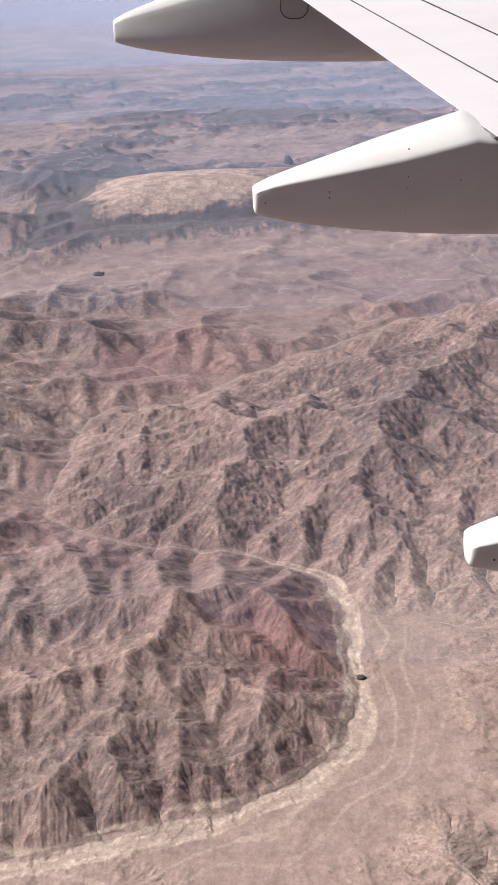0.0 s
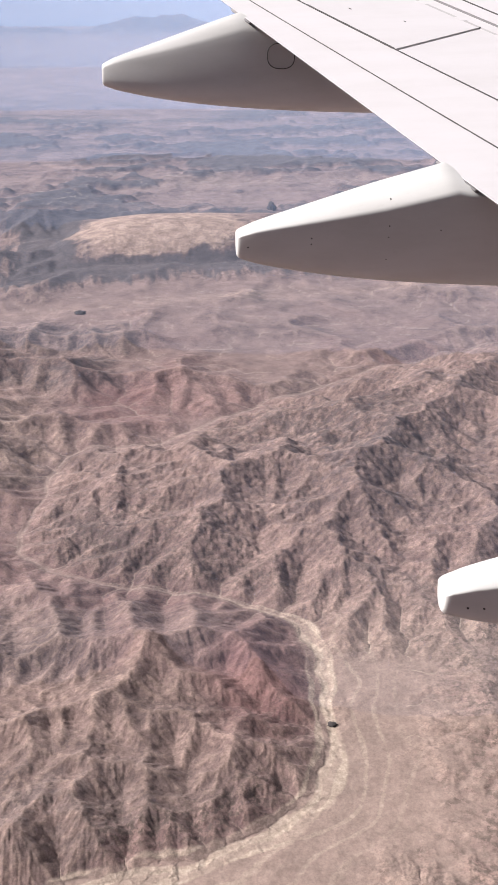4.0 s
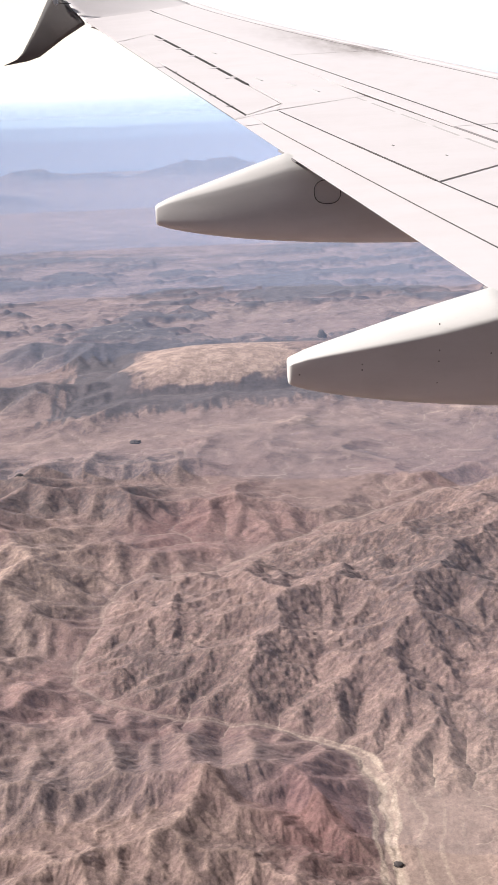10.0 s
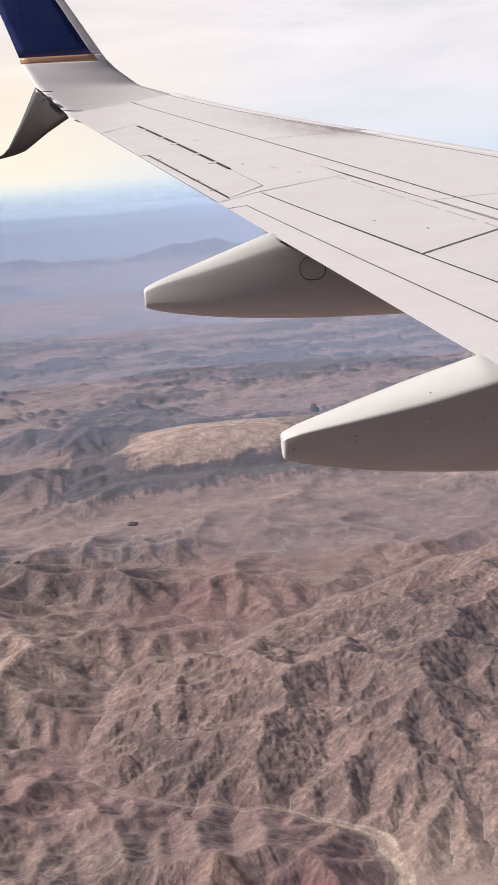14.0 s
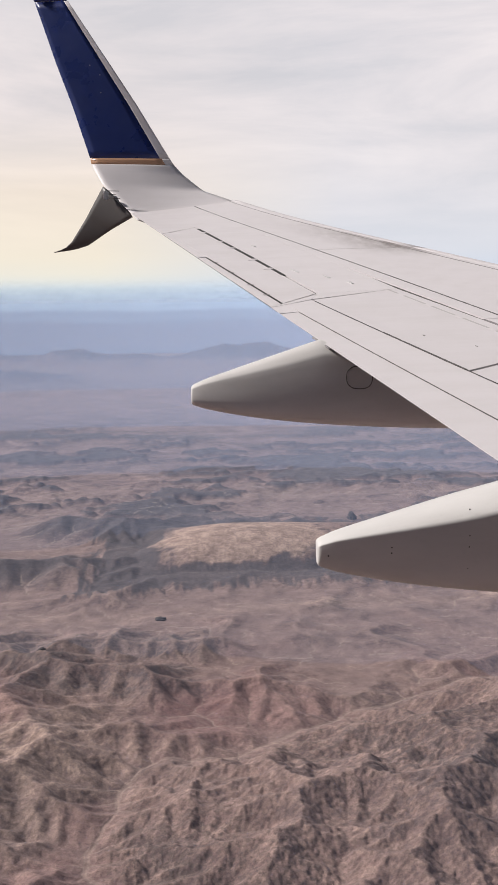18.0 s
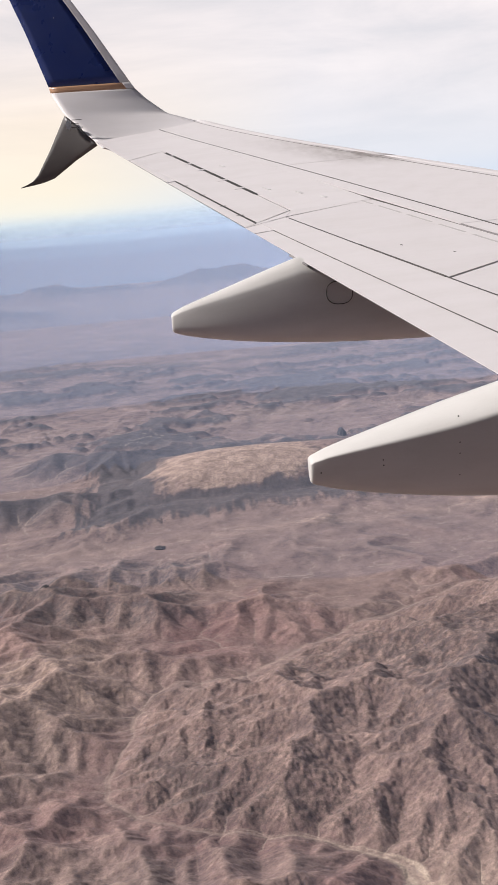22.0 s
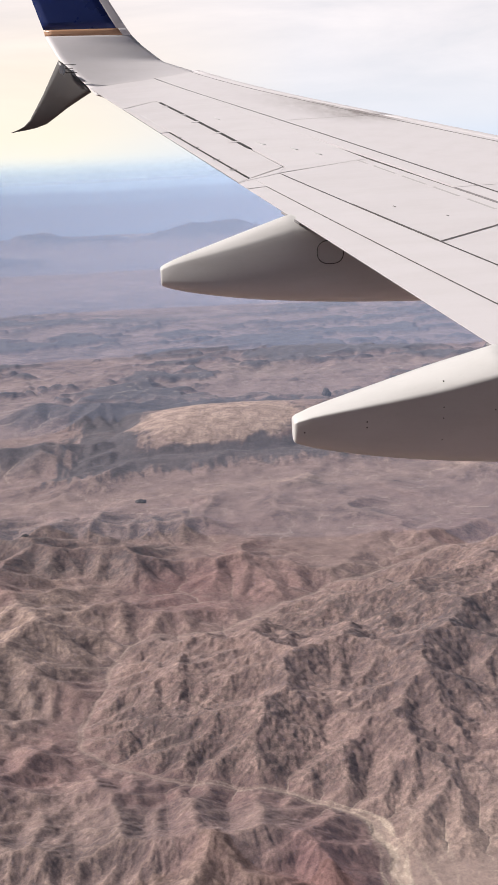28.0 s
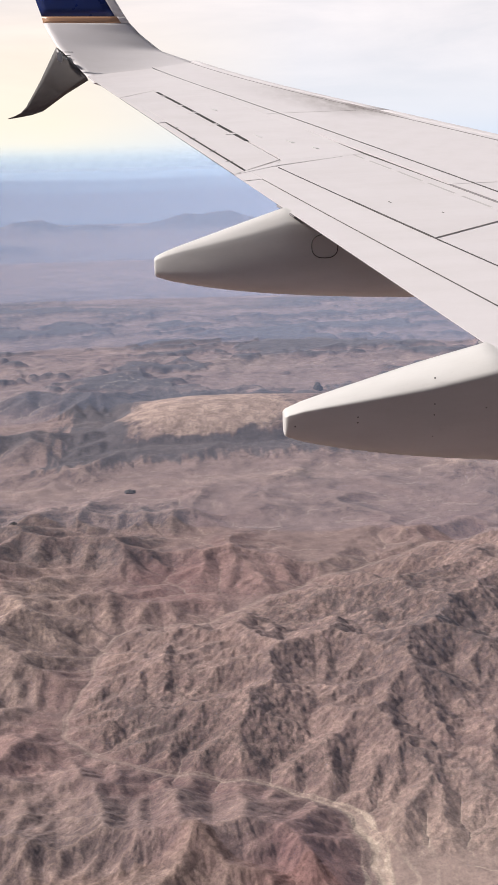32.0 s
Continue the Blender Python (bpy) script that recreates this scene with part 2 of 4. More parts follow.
# crests: the line of the ridge, how strongly it rises, how wide
CRESTS = [([(0.10, 1.72), (0.25, 1.92), (0.37, 2.11), (0.47, 2.29), (0.61, 2.40), (0.86, 2.56)], 1.0, 0.07),
          ([(0.30, 1.62), (0.52, 1.83), (0.75, 2.2), (1.05, 2.45)], 1.0, 0.09),
          ([(-0.30, 1.30), (-0.10, 1.38), (0.08, 1.42), (0.14, 1.30), (0.20, 1.21)], 0.9, 0.05),
          ([(-0.30, 1.10), (-0.04, 1.15), (0.12, 1.22)], 0.6, 0.05),
          ([(-0.75, 1.75), (-0.46, 1.86), (-0.34, 1.90)], 0.9, 0.06),
          ([(-0.75, 2.30), (-0.50, 2.28), (-0.38, 2.14), (-0.30, 2.05)], 0.8, 0.06),
          ([(-0.95, 2.50), (-0.55, 2.56), (-0.22, 2.47), (-0.14, 2.38)], 0.9, 0.05),
          ([(-1.10, 2.75), (-0.66, 2.74), (-0.42, 2.70)], 0.9, 0.06)]


def smooth_line(places, n):
    """A rounded line through the places, n steps from each to the next."""
    p = np.array([places[0], *places, places[-1]])
    out = []
    for a, b, c, d in zip(p, p[1:], p[2:], p[3:]):
        for t in np.arange(n) / n:
            out.append(0.5 * (2 * b + (c - a) * t + (2 * a - 5 * b + 4 * c - d) * t * t + (3 * b - a - 3 * c + d) * t ** 3))
    return [tuple(q) for q in (*out, p[-1])]


RIVER = smooth_line(RIVER, 4)


def line_off(x, y, line):
    """The distance to a line (positive on its left side, looking along it) and how far along it."""
    x, y = np.asarray(x, np.float32), np.asarray(y, np.float32)
    best, side, along = np.full(x.shape, 1e9, np.float32), np.ones(x.shape, np.float32), np.zeros(x.shape, np.float32)
    for k, ((x0, y0), (x1, y1)) in enumerate(zip(line, line[1:])):
        dx, dy = np.float32(x1 - x0), np.float32(y1 - y0)
        px, py = x - np.float32(x0), y - np.float32(y0)
        t = np.clip((px * dx + py * dy) / (dx * dx + dy * dy), 0, 1)
        far = (px - t * dx) ** 2 + (py - t * dy) ** 2
        nearer = far < best
        best = np.where(nearer, far, best)
        side = np.where(nearer, np.sign(dx * py - dy * px), side)
        along = np.where(nearer, k + t, along)
    return np.sqrt(best) * side, along


def river(x, y):
    return line_off(x + 0.010 * perlin(x * 14, y * 14, 8), y + 0.010 * perlin(x * 14, y * 14, 9), RIVER)


# A fan of the near country, worn down by running water: drainage is followed cell by cell and cuts the slopes into ridges and gullies.
# The cells grow with the distance: rows by the logarithm of the reach, columns by the bearing.
R0, R1, A0, A1 = 0.72, 5.2, radians(-24), radians(31)
CELL = 0.0015


def zones(x, y):
    """Where the kinds of country lie, all 0 to 1."""
    off, along = river(x, y)
    ragged = 0.10 * perlin(x * 3, y * 3, 13) + 0.05 * perlin(x * 8, y * 8, 12)
    west, east = step(0.0, 0.06, -off), step(0.0, 0.05, off)
    fan = (off > 0) * step(0.85, 0.60, off + ragged) * step(1.54, 1.26, y + 0.3 * ragged)
    grey = east * (1 - step(2.46, 2.66, y + ragged - 0.25 * (x - 0.3))) * (1 - fan)
    red = west * (1 - step(2.36, 2.56, y + ragged + 0.25 * x)) * (1 - 0.9 * np.exp(-((x + 0.04) / 0.13) ** 2 - ((y - 2.26) / 0.09) ** 2))
    dusk = step(0.10, -0.16, x + ragged) * step(2.34, 2.46, y + ragged) * step(2.96, 2.80, y + 0.6 * ragged)
    ex, ey = x + 0.06 * perlin(x * 5, y * 5, 15) + 0.025 * perlin(x * 13, y * 13, 16) + 0.010 * perlin(x * 34, y * 34, 17), y + 0.05 * perlin(x * 5, y * 5, 17) + 0.022 * perlin(x * 13, y * 13, 18) + 0.012 * perlin(x * 34, y * 34, 19)
    rim = np.minimum(np.minimum(ex + 0.30, 1.0 - ex), np.minimum(ey - 3.46 - 0.10 * ex, 4.15 - ey))
    return off, along, fan, grey, red, dusk, rim


PEAKS = ((-0.56, 3.60, 2.0, 0.13), (-0.33, 4.16, 2.6, 0.13), (-0.80, 3.54, 1.7, 0.14), (-1.05, 3.75, 1.5, 0.16), (-0.62, 4.25, 1.2, 0.14), (1.25, 4.20, 2.0, 0.08))


def uplift(x, y):
    """How fast the rock rises and how hard it is, the first heights, and where the river bed keeps its level."""
    off, along, fan, grey, red, dusk, rim = zones(x, y)
    # the ranges trend away to the right
    u, v = 0.77 * x + 0.64 * y, 0.77 * y - 0.64 * x
    lump = np.clip(0.70 + 0.50 * perlin(u * 1.8 + 1.7, v * 3.8, 10) + 0.60 * perlin(u * 5.0, v * 8.0, 12), 0.15, 2)
    apron = step(-0.34, -0.10, rim) * (rim < 0)
    rise = 0.06 + 0.32 * lump * (0.80 + 0.20 * step(3.06, 2.86, y - 0.1 * x)) * step(3.42, 3.20, y - 0.1 * x) * (1 - fan) + red * (0.50 * lump + 0.08) + grey * (0.78 * lump + 0.24) + dusk * 0.72 * lump + 0.35 * apron + 0.10 * fan * step(0.08, 0.25, off) + 0.14 * lump * step(3.9, 4.3, y)
    for line, amount, wide in CRESTS:
        d, _ = line_off(x + 0.03 * perlin(x * 9, y * 9, 20), y + 0.03 * perlin(x * 9, y * 9, 21), line)
        rise = rise + 0.85 * amount * np.exp(-(d / wide) ** 2)
    for px, py, amount, wide in PEAKS:
        rise = rise + amount * np.exp(-(np.hypot(x - px, y - py) / wide) ** 2)
    top = step(-0.02, 0.03, rim)
    dome = np.exp(-(((x - 0.08) / 0.20) ** 2 + ((y - 3.82) / 0.15) ** 2))
    spur = (1 - np.abs(perlin(x * 8, y * 1.5, 30))) ** 2 + 0.5 * (1 - np.abs(perlin(x * 19, y * 3, 31))) ** 2 - 0.75
    first = (0.060 + 0.034 * dome) * top + (0.045 + 0.030 * spur) * np.clip(1 + rim / 0.26, 0, 1) ** 1.5 * step(0.06, -0.02, rim) + 0.045 * step(-0.02, 0.06, rim) + 0.01 * np.clip(off, -1, 1) + 0.006 * perlin(x * 4, y * 4, 14) + 0.004 * perlin(x * 10, y * 10, 15) + 0.012 * step(2.4, 3.3, y)
    tough = np.clip(1.0 + 0.7 * perlin(x * 5, y * 5, 22) + 0.5 * perlin(x * 13, y * 13, 23), 0.35, 2.2)
    hard = tough * (1 - 0.995 * step(-0.02, 0.02, rim))
    bed = np.abs(off) < (0.006 + 0.010 * step(56, 66, along))
    return rise * (1 - top) * (1 - bed), hard, first, bed


def worn():
    """Heights and drained areas on the fan, from coarse to fine."""
    z = None
    for part_of, turns in ((8, 80), (4, 40), (2, 24), (1, 12)):
        cell = CELL * part_of
        mx, my = int((A1 - A0) / cell) + 1, int(math.log(R1 / R0) / cell) + 1
        ga, gl = np.meshgrid(np.linspace(A0, A1, mx), np.linspace(math.log(R0), math.log(R1), my))
        size = (np.exp(gl) * cell)
        gx, gy = np.exp(gl) * np.sin(ga), np.exp(gl) * np.cos(ga)
        rise, hard, first, bed = (f.ravel() for f in uplift(gx.astype(np.float32), gy.astype(np.float32)))
        steepest = np.where(hard < 0.1, 1.2, 0.55)
        if z is None:
            z = first.astype(np.float64)
        else:
            z = bilinear(old, gx, gy).ravel() + 0.35 * size.ravel() * perlin(ga / cell * 0.37, gl / cell * 0.37, 44).ravel()
        z = z + 0.05 * size.ravel() * np.random.default_rng(3).random(z.shape)
        index = np.arange(mx * my).reshape(my, mx)
        edge = np.zeros((my, mx), bool)
        edge[0], edge[-1], edge[:, 0], edge[:, -1] = True, True, True, True
        fixed = edge.ravel() | bed
        steps = [(dy, dx, math.hypot(dx, dy)) for dy in (-1, 0, 1) for dx in (-1, 0, 1) if dx or dy]
        for turn in range(turns):
            h, chance = z.reshape(my, mx), np.random.default_rng(turn)
            best, to, gone = np.zeros((my, mx)), index.copy(), np.ones((my, mx))
            for dy, dx, d in steps:
                a = (slice(max(0, -dy), my - max(0, dy)), slice(max(0, -dx), mx - max(0, dx)))
                b = (slice(max(0, dy), my - max(0, -dy)), slice(max(0, dx), mx - max(0, -dx)))
                fall = (h[a] - h[b]) / (d * size[a]) * chance.uniform(0.70, 1.30, h[a].shape)
                steeper = fall > best[a]
                best[a] = np.where(steeper, fall, best[a])
                to[a] = np.where(steeper, index[b], to[a])
                gone[a] = np.where(steeper, d * size[a], gone[a])
            to, gone = to.ravel(), gone.ravel()
            to[fixed] = index.ravel()[fixed]
            # how many cells lie downstream of each
            jump, depth = to.copy(), (to != index.ravel()).astype(np.int32)
            while True:
                more = depth[jump]
                if not more.any():
                    break
                depth, jump = depth + more, jump[jump]
            order = np.argsort(depth, kind="stable")
            cuts = np.searchsorted(depth[order], np.arange(depth.max() + 2))
            area = (size * size).ravel()
            for k in range(depth.max(), 0, -1):
                some = order[cuts[k] : cuts[k + 1]]
                np.add.at(area, to[some], area[some])
            z = z + np.where(fixed, 0, rise * 0.00128)
            pull = 0.112 * hard * np.sqrt(area) / gone
            for k in range(1, depth.max() + 1):
                some = order[cuts[k] : cuts[k + 1]]
                down = z[to[some]]
                z[some] = np.minimum((z[some] + pull[some] * down) / (1 + pull[some]), down + steepest[some] * gone[some])
            h = z.reshape(my, mx)
            soft = h.copy()
            soft[1:-1, 1:-1] += 0.06 * (h[:-2, 1:-1] + h[2:, 1:-1] + h[1:-1, :-2] + h[1:-1, 2:] - 4 * h[1:-1, 1:-1])
            z = np.where(fixed, z, soft.ravel())
        old = z.reshape(my, mx)
    # soil creep rounds the slopes, least on the craggy mountain
    creep = old.copy()
    for _ in range(12):
        creep[1:-1, 1:-1] += 0.22 * (creep[:-2, 1:-1] + creep[2:, 1:-1] + creep[1:-1, :-2] + creep[1:-1, 2:] - 4 * creep[1:-1, 1:-1])
    _, _, _, grey, _, dusk, rim = zones(gx.astype(np.float32), gy.astype(np.float32))
    old += (creep - old) * np.where(rim > -0.20, 0.2, 0.85 - 0.40 * grey - 0.25 * dusk)
    return old.astype(np.float32), np.sqrt(area).reshape(my, mx).astype(np.float32)


def bilinear(grid, x, y):
    """The grid's value at plan places."""
    my, mx = grid.shape
    u = np.clip((np.arctan2(x, y) - A0) / (A1 - A0) * (mx - 1), 0, mx - 1.001)
    v = np.clip((np.log(np.hypot(x, y)) - math.log(R0)) / math.log(R1 / R0) * (my - 1), 0, my - 1.001)
    i, j = u.astype(np.int32), v.astype(np.int32)
    u, v = u - i, v - j
    return (grid[j, i] * (1 - u) + grid[j, i + 1] * u) * (1 - v) + (grid[j + 1, i] * (1 - u) + grid[j + 1, i + 1] * u) * v


WORN, DRAINED = worn()


def land(x, y, gap):
    """Ground height and soils at plan places, all in heights of flight."""
    wx, wy = x + 0.05 * perlin(x * 3, y * 3, 3) + 0.02 * perlin(x * 9, y * 9, 4), y + 0.05 * perlin(x * 3, y * 3, 5) + 0.02 * perlin(x * 9, y * 9, 6)
    far, turn = np.hypot(x, y), np.arctan2(x, y)
    inside = np.clip(np.minimum(np.minimum(turn - A0, A1 - turn) / 0.05, np.minimum(np.log(far / R0) / 0.06, np.log(R1 / far) / 0.16)), 0, 1)
    inside = inside * inside * (3 - 2 * inside)
    off, along, fan, grey, red, dusk, rim = zones(x, y)
    carved = only(inside, lambda a, b: bilinear(WORN, a, b), x, y)
    drained = only(inside, lambda a, b: bilinear(DRAINED, a, b), x, y)
    # rolling hills beyond the worn fan, and below the aircraft
    around = (1 - inside) * (1 - step(4.6, 6.0, far))
    z = inside * carved + around * (0.012 + 0.05 * ridges(wx * 2.2, wy * 2.2, 20, 6, gap * 2.2, 0.5, around))
    z = z + 0.006 * inside * np.clip(red + 0.6 * grey, 0, 1) * only(inside, lambda a, b, c: fbm(a * 11, b * 11, 50, 4, c * 11), wx, wy, gap)
    # low flat-topped dark hills, the wide basin, then the ranges
    low = step(4.15, 4.5, y) * (1 - step(6.6, 8.0, y + 0.8 * perlin(x * 0.9, y * 0.9, 24)))
    patch = step(0.02, 0.24, 0.75 * perlin(x * 0.9 + 2, y * 2.2, 25) + 0.75 * perlin(wx * 1.9, wy * 4.2, 26) + 0.55 * perlin(wx * 5, wy * 10, 23) + 0.35 * perlin(wx * 14, wy * 24, 22))
    z = z + low * (0.012 * patch + (0.006 + 0.008 * patch) * ridges(wx * 5.2, wy * 4.2, 27, 6, gap * 4.6, 0.5, low))
    slope_right = step(1.0, 3.2, x) * step(4.5, 7.0, y) * (1 - step(9.5, 12, y))
    z = z + slope_right * 0.10 * (0.4 + ridges(x * 0.8, y * 0.8, 28, 5, gap * 0.8, 0.5, slope_right))
    first = np.exp(-((y - 15.0 - 0.10 * x - 0.9 * perlin(x * 0.22, y * 0.08, 29)) / 0.9) ** 2)
    z = z + first * (0.02 + 0.20 * step(-0.6, 0.3, perlin(x * 0.55 + 0.6, 3.3 + 0 * y, 30))) * (0.30 + 0.80 * ridges(x * 1.0, y * 0.8, 31, 6, gap * 1.0, 0.55, first > 0.003))
    second = np.exp(-((y - 11.3 + 0.1 * x) / 0.6) ** 2) * step(-1.1, -2.0, x)
    z = z + second * 0.15 * (0.3 + 0.7 * ridges(x * 0.9, y * 0.8, 32, 6, gap * 0.9, 0.55, second > 0.003))
    for at, deep_by, tall_by, seed in ((20.5, 1.6, 0.16, 33), (28.0, 3.0, 0.22, 36), (41.0, 4.0, 0.30, 39)):
        band = np.exp(-((far - at - 2.0 * perlin(x * 0.06, y * 0.06, seed)) / deep_by) ** 2)
        z = z + band * tall_by * (0.35 + 0.55 * ridges(x * 0.20, y * 0.20, seed + 1, 6, gap * 0.20, 0.5, band > 0.003))
    width = (0.006 + 0.013 * step(56, 66, along)) * (1 + 0.35 * perlin(x * 9, y * 9, 105))
    soils = dict(bed=step(width * 1.25, width * 0.95, np.abs(off)) * (np.abs(x) < 1.4), off=off, along=along, fan=fan, grey=grey, red=red, dusk=dusk, rim=rim, low=low, patch=patch, first=first, second=second, far=far, width=width,
                 drained=drained, inside=inside)
    return np.asarray(z, np.float32), soils


def desert():
    """One sheet of ground round the flight, finest where it is looked at, out to the haze of the horizon."""
    rows = np.exp(np.linspace(math.log(R0), math.log(R1), WORN.shape[0]))
    beyond = 1 / np.tan(np.radians(np.linspace(math.degrees(math.atan(1 / R1)) - 0.04, 1.17, 270)))
    reach = np.r_[1 / np.tan(np.radians(np.linspace(88, 56, 14))), rows[rows < 2.6], rows[rows >= 2.6][::2], beyond]     # in heights of flight
    turn = np.r_[np.linspace(A0, A1, WORN.shape[1]), np.radians(np.linspace(34, 333, 70))]
    r, a = np.meshgrid(reach, turn, indexing="ij")
    x, y = (r * np.sin(a)).ravel().astype(np.float32), (r * np.cos(a)).ravel().astype(np.float32)
    gap = np.repeat(np.gradient(reach) * 0.55, len(turn)).astype(np.float32)
    z, so = land(x, y, gap)
    # the fall of the ground, by differences along the rays and round them
    grid = z.reshape(r.shape)
    out, round_by = np.gradient(grid, reach, axis=0).ravel(), (np.gradient(grid, turn, axis=1) / r).ravel()
    sa, ca = np.sin(a).ravel(), np.cos(a).ravel()
    gx, gy = (out * sa + round_by * ca).astype(np.float32), (out * ca - round_by * sa).astype(np.float32)
    steep = np.hypot(gx, gy)
    rough = np.clip(steep * 2.0, 0, 1) * (1 - step(4.6, 6.5, so["far"])) * (1 - so["bed"])
    for rate, amount, seed in ((46.0, 0.0008, 84), (100.0, 0.0006, 88), (190.0, 0.0004, 92)):
        keep = np.clip(1.6 - 2.0 * gap * rate, 0, 1)
        z = z + amount * keep * rough * (only(keep * rough, lambda *f: gullies(*f, rate, seed), x, y, gx, gy) - 0.2)
    z = z + 0.0022 * only(so["far"] < 5, lambda a, b, c: fbm(a * 60, b * 60, 96, 4, c * 60, 0.6), x, y, gap) * (0.15 + 0.85 * so["grey"]) * (1 - so["bed"])
    # how sharply the ground bends down: paler along the crests
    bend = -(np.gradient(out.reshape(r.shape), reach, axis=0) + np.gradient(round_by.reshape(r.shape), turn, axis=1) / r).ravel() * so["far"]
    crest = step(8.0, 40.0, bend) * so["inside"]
    n_r, n_a = len(reach), len(turn)
    co = np.stack([x * H, y * H, z * H], 1)
    k = np.arange((n_r - 1) * n_a)
    i, j = k // n_a, k % n_a
    nxt = i * n_a + (j + 1) % n_a
    quads = np.stack([k, nxt, nxt + n_a, k + n_a], 1)
    mesh = bpy.data.meshes.new("ground")
    mesh.vertices.add(len(co))
    mesh.vertices.foreach_set("co", co.astype(np.float32).ravel())
    under = np.arange(n_a)[::-1]                                    # the patch straight below
    mesh.loops.add(quads.size + n_a)
    mesh.loops.foreach_set("vertex_index", np.r_[quads.ravel(), under].astype(np.int32))
    mesh.polygons.add(len(quads) + 1)
    mesh.polygons.foreach_set("loop_start", np.r_[np.arange(0, quads.size, 4), quads.size].astype(np.int32))
    mesh.update(calc_edges=True)
    mesh.polygons.foreach_set("use_smooth", np.ones(len(quads) + 1, bool))
    # what the ground is made of, place by place
    wav = 0.5 + 0.5 * np.clip(perlin(x * 2.2 + 7, y * 2.2, 101) + 0.5 * perlin(x * 6, y * 6, 102), -1, 1)
    fine = only(so["inside"], lambda a, b: perlin(a * 30, b * 30, 111) + 0.8 * perlin(a * 68, b * 68, 112) + 0.5 * perlin(a * 140, b * 140, 113), x, y)
    spot = lambda px, py, wx, wy: np.exp(-(((x - px) / wx) ** 2 + ((y - py) / wy) ** 2))
    west, east, plain = so["red"], so["grey"], step(0.02, 0.10, so["inside"]) * (1 - np.clip(so["red"] + so["grey"] + so["dusk"], 0, 1))
    streak = perlin(x * 34, y * 5, 114) + 0.7 * perlin(x * 80, y * 11, 115)
    scree = step(-0.21, -0.12, so["rim"] + 0.07 * streak) * step(0.075, 0.055, so["rim"] + 0.012 * streak)
    back = step(0.03, 0.08, so["rim"]) * np.maximum(step(0.05, 0.16, perlin(x * 5, y * 5, 116) + 0.4 * fine), step(-0.12, -0.22, x + 0.05 * streak))
    peak = sum(np.exp(-(np.hypot(x - px, y - py) / (wide * 1.15)) ** 2) for px, py, _, wide in PEAKS)
    red = np.clip(0.20 * east + 0.50 * west * step(0.35, 0.65, wav) + 1.0 * spot(-0.06, 2.27, 0.14, 0.13) * (so["off"] < 0.02) + 0.9 * spot(0.15, 1.19, 0.07, 0.10) * (so["off"] < 0) + 0.55 * spot(0.09, 0.83, 0.10, 0.06) + 0.35 * plain * step(3.3, 2.5, y) * step(0.4, 0.7, wav), 0, 1)
    # tan outcrops; steep facets get the sunlit look painted into the pale colour
    tan = west * np.clip(spot(-0.42, 2.08, 0.22, 0.30) + 0.5 * spot(-0.05, 1.75, 0.2, 0.2), 0, 1) * step(-0.35, 0.25, fine + 2.0 * (steep - 0.35))
    mesa = step(0.055, 0.075, so["rim"] + 0.012 * streak) * step(1.12, 0.85, np.hypot((x - 0.10) / 0.34, (y - 3.74) / 0.24) + 0.22 * perlin(x * 7, y * 7, 117) + 0.10 * fine)
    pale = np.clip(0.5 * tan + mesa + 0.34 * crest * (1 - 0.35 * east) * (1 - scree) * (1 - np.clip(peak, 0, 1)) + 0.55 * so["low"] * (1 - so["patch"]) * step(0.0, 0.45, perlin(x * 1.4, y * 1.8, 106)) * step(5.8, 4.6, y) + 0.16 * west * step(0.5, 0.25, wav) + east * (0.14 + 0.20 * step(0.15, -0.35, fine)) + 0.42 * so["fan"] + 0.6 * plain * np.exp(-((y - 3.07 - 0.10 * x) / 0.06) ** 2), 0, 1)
    # dark places, with a broad darker flank on the grey mountain right of its crest
    dark = np.clip(0.95 * scree + 0.85 * back + 0.95 * peak + 1.0 * so["low"] * so["patch"] + 0.9 * np.clip(so["first"] + so["second"], 0, 1) * step(0.02, 0.07, z) + so["dusk"] * (0.30 + 0.35 * step(0.0, 0.4, fine)) * step(0.12, 0.35, steep)
                   + 0.35 * east * spot(0.48, 1.90, 0.26, 0.30) * step(-0.7, 0.4, fine) + 0.22 * east * step(0.10, 0.45, perlin(x * 6, y * 6, 107) + 0.5 * fine) + 0.40 * spot(-0.16, 1.0, 0.20, 0.10) * west * step(-0.6, 0.5, fine) + 0.16 * west * step(0.2, 0.6, perlin(x * 4, y * 4, 103) + 0.3 * fine), 0, 1) * (1 - mesa)
    shelf = np.clip(0.85 * plain * step(0.26, 0.08, steep) + 0.7 * step(7.0, 9.0, so["far"]), 0, 1) * (1 - dark) * (1 - mesa)
    scrub = np.clip(east * (0.35 + 0.35 * step(0.35, 0.7, wav)) + 0.15 * west + 0.85 * west * step(1.25, 1.05, y) * step(0.2, 0.5, wav) + 0.12 * plain * (so["far"] < 5) * (so["rim"] < 0) + 1.0 * so["fan"] * step(0.12, 0.30, so["off"] + 0.08 * fine), 0, 1)
    braid = so["bed"] * (0.35 + 0.65 * step(-0.3, 0.3, np.cos(so["off"] / so["width"] * 5 + 4 * perlin(x * 12, y * 12, 104)) + 0.5 * fine))
    thread = step(0.016 + 0.02 * plain, 0.040 + 0.04 * plain, so["drained"]) * step(0.45, 0.15, steep) * step(-0.20, -0.32, so["rim"])
    lace = so["fan"] * step(0.16, 0.05, so["off"]) * step(0.75, 0.95, np.cos(so["off"] * 150 + 7 * perlin(x * 7, y * 7, 118)) + 0.2 * fine)
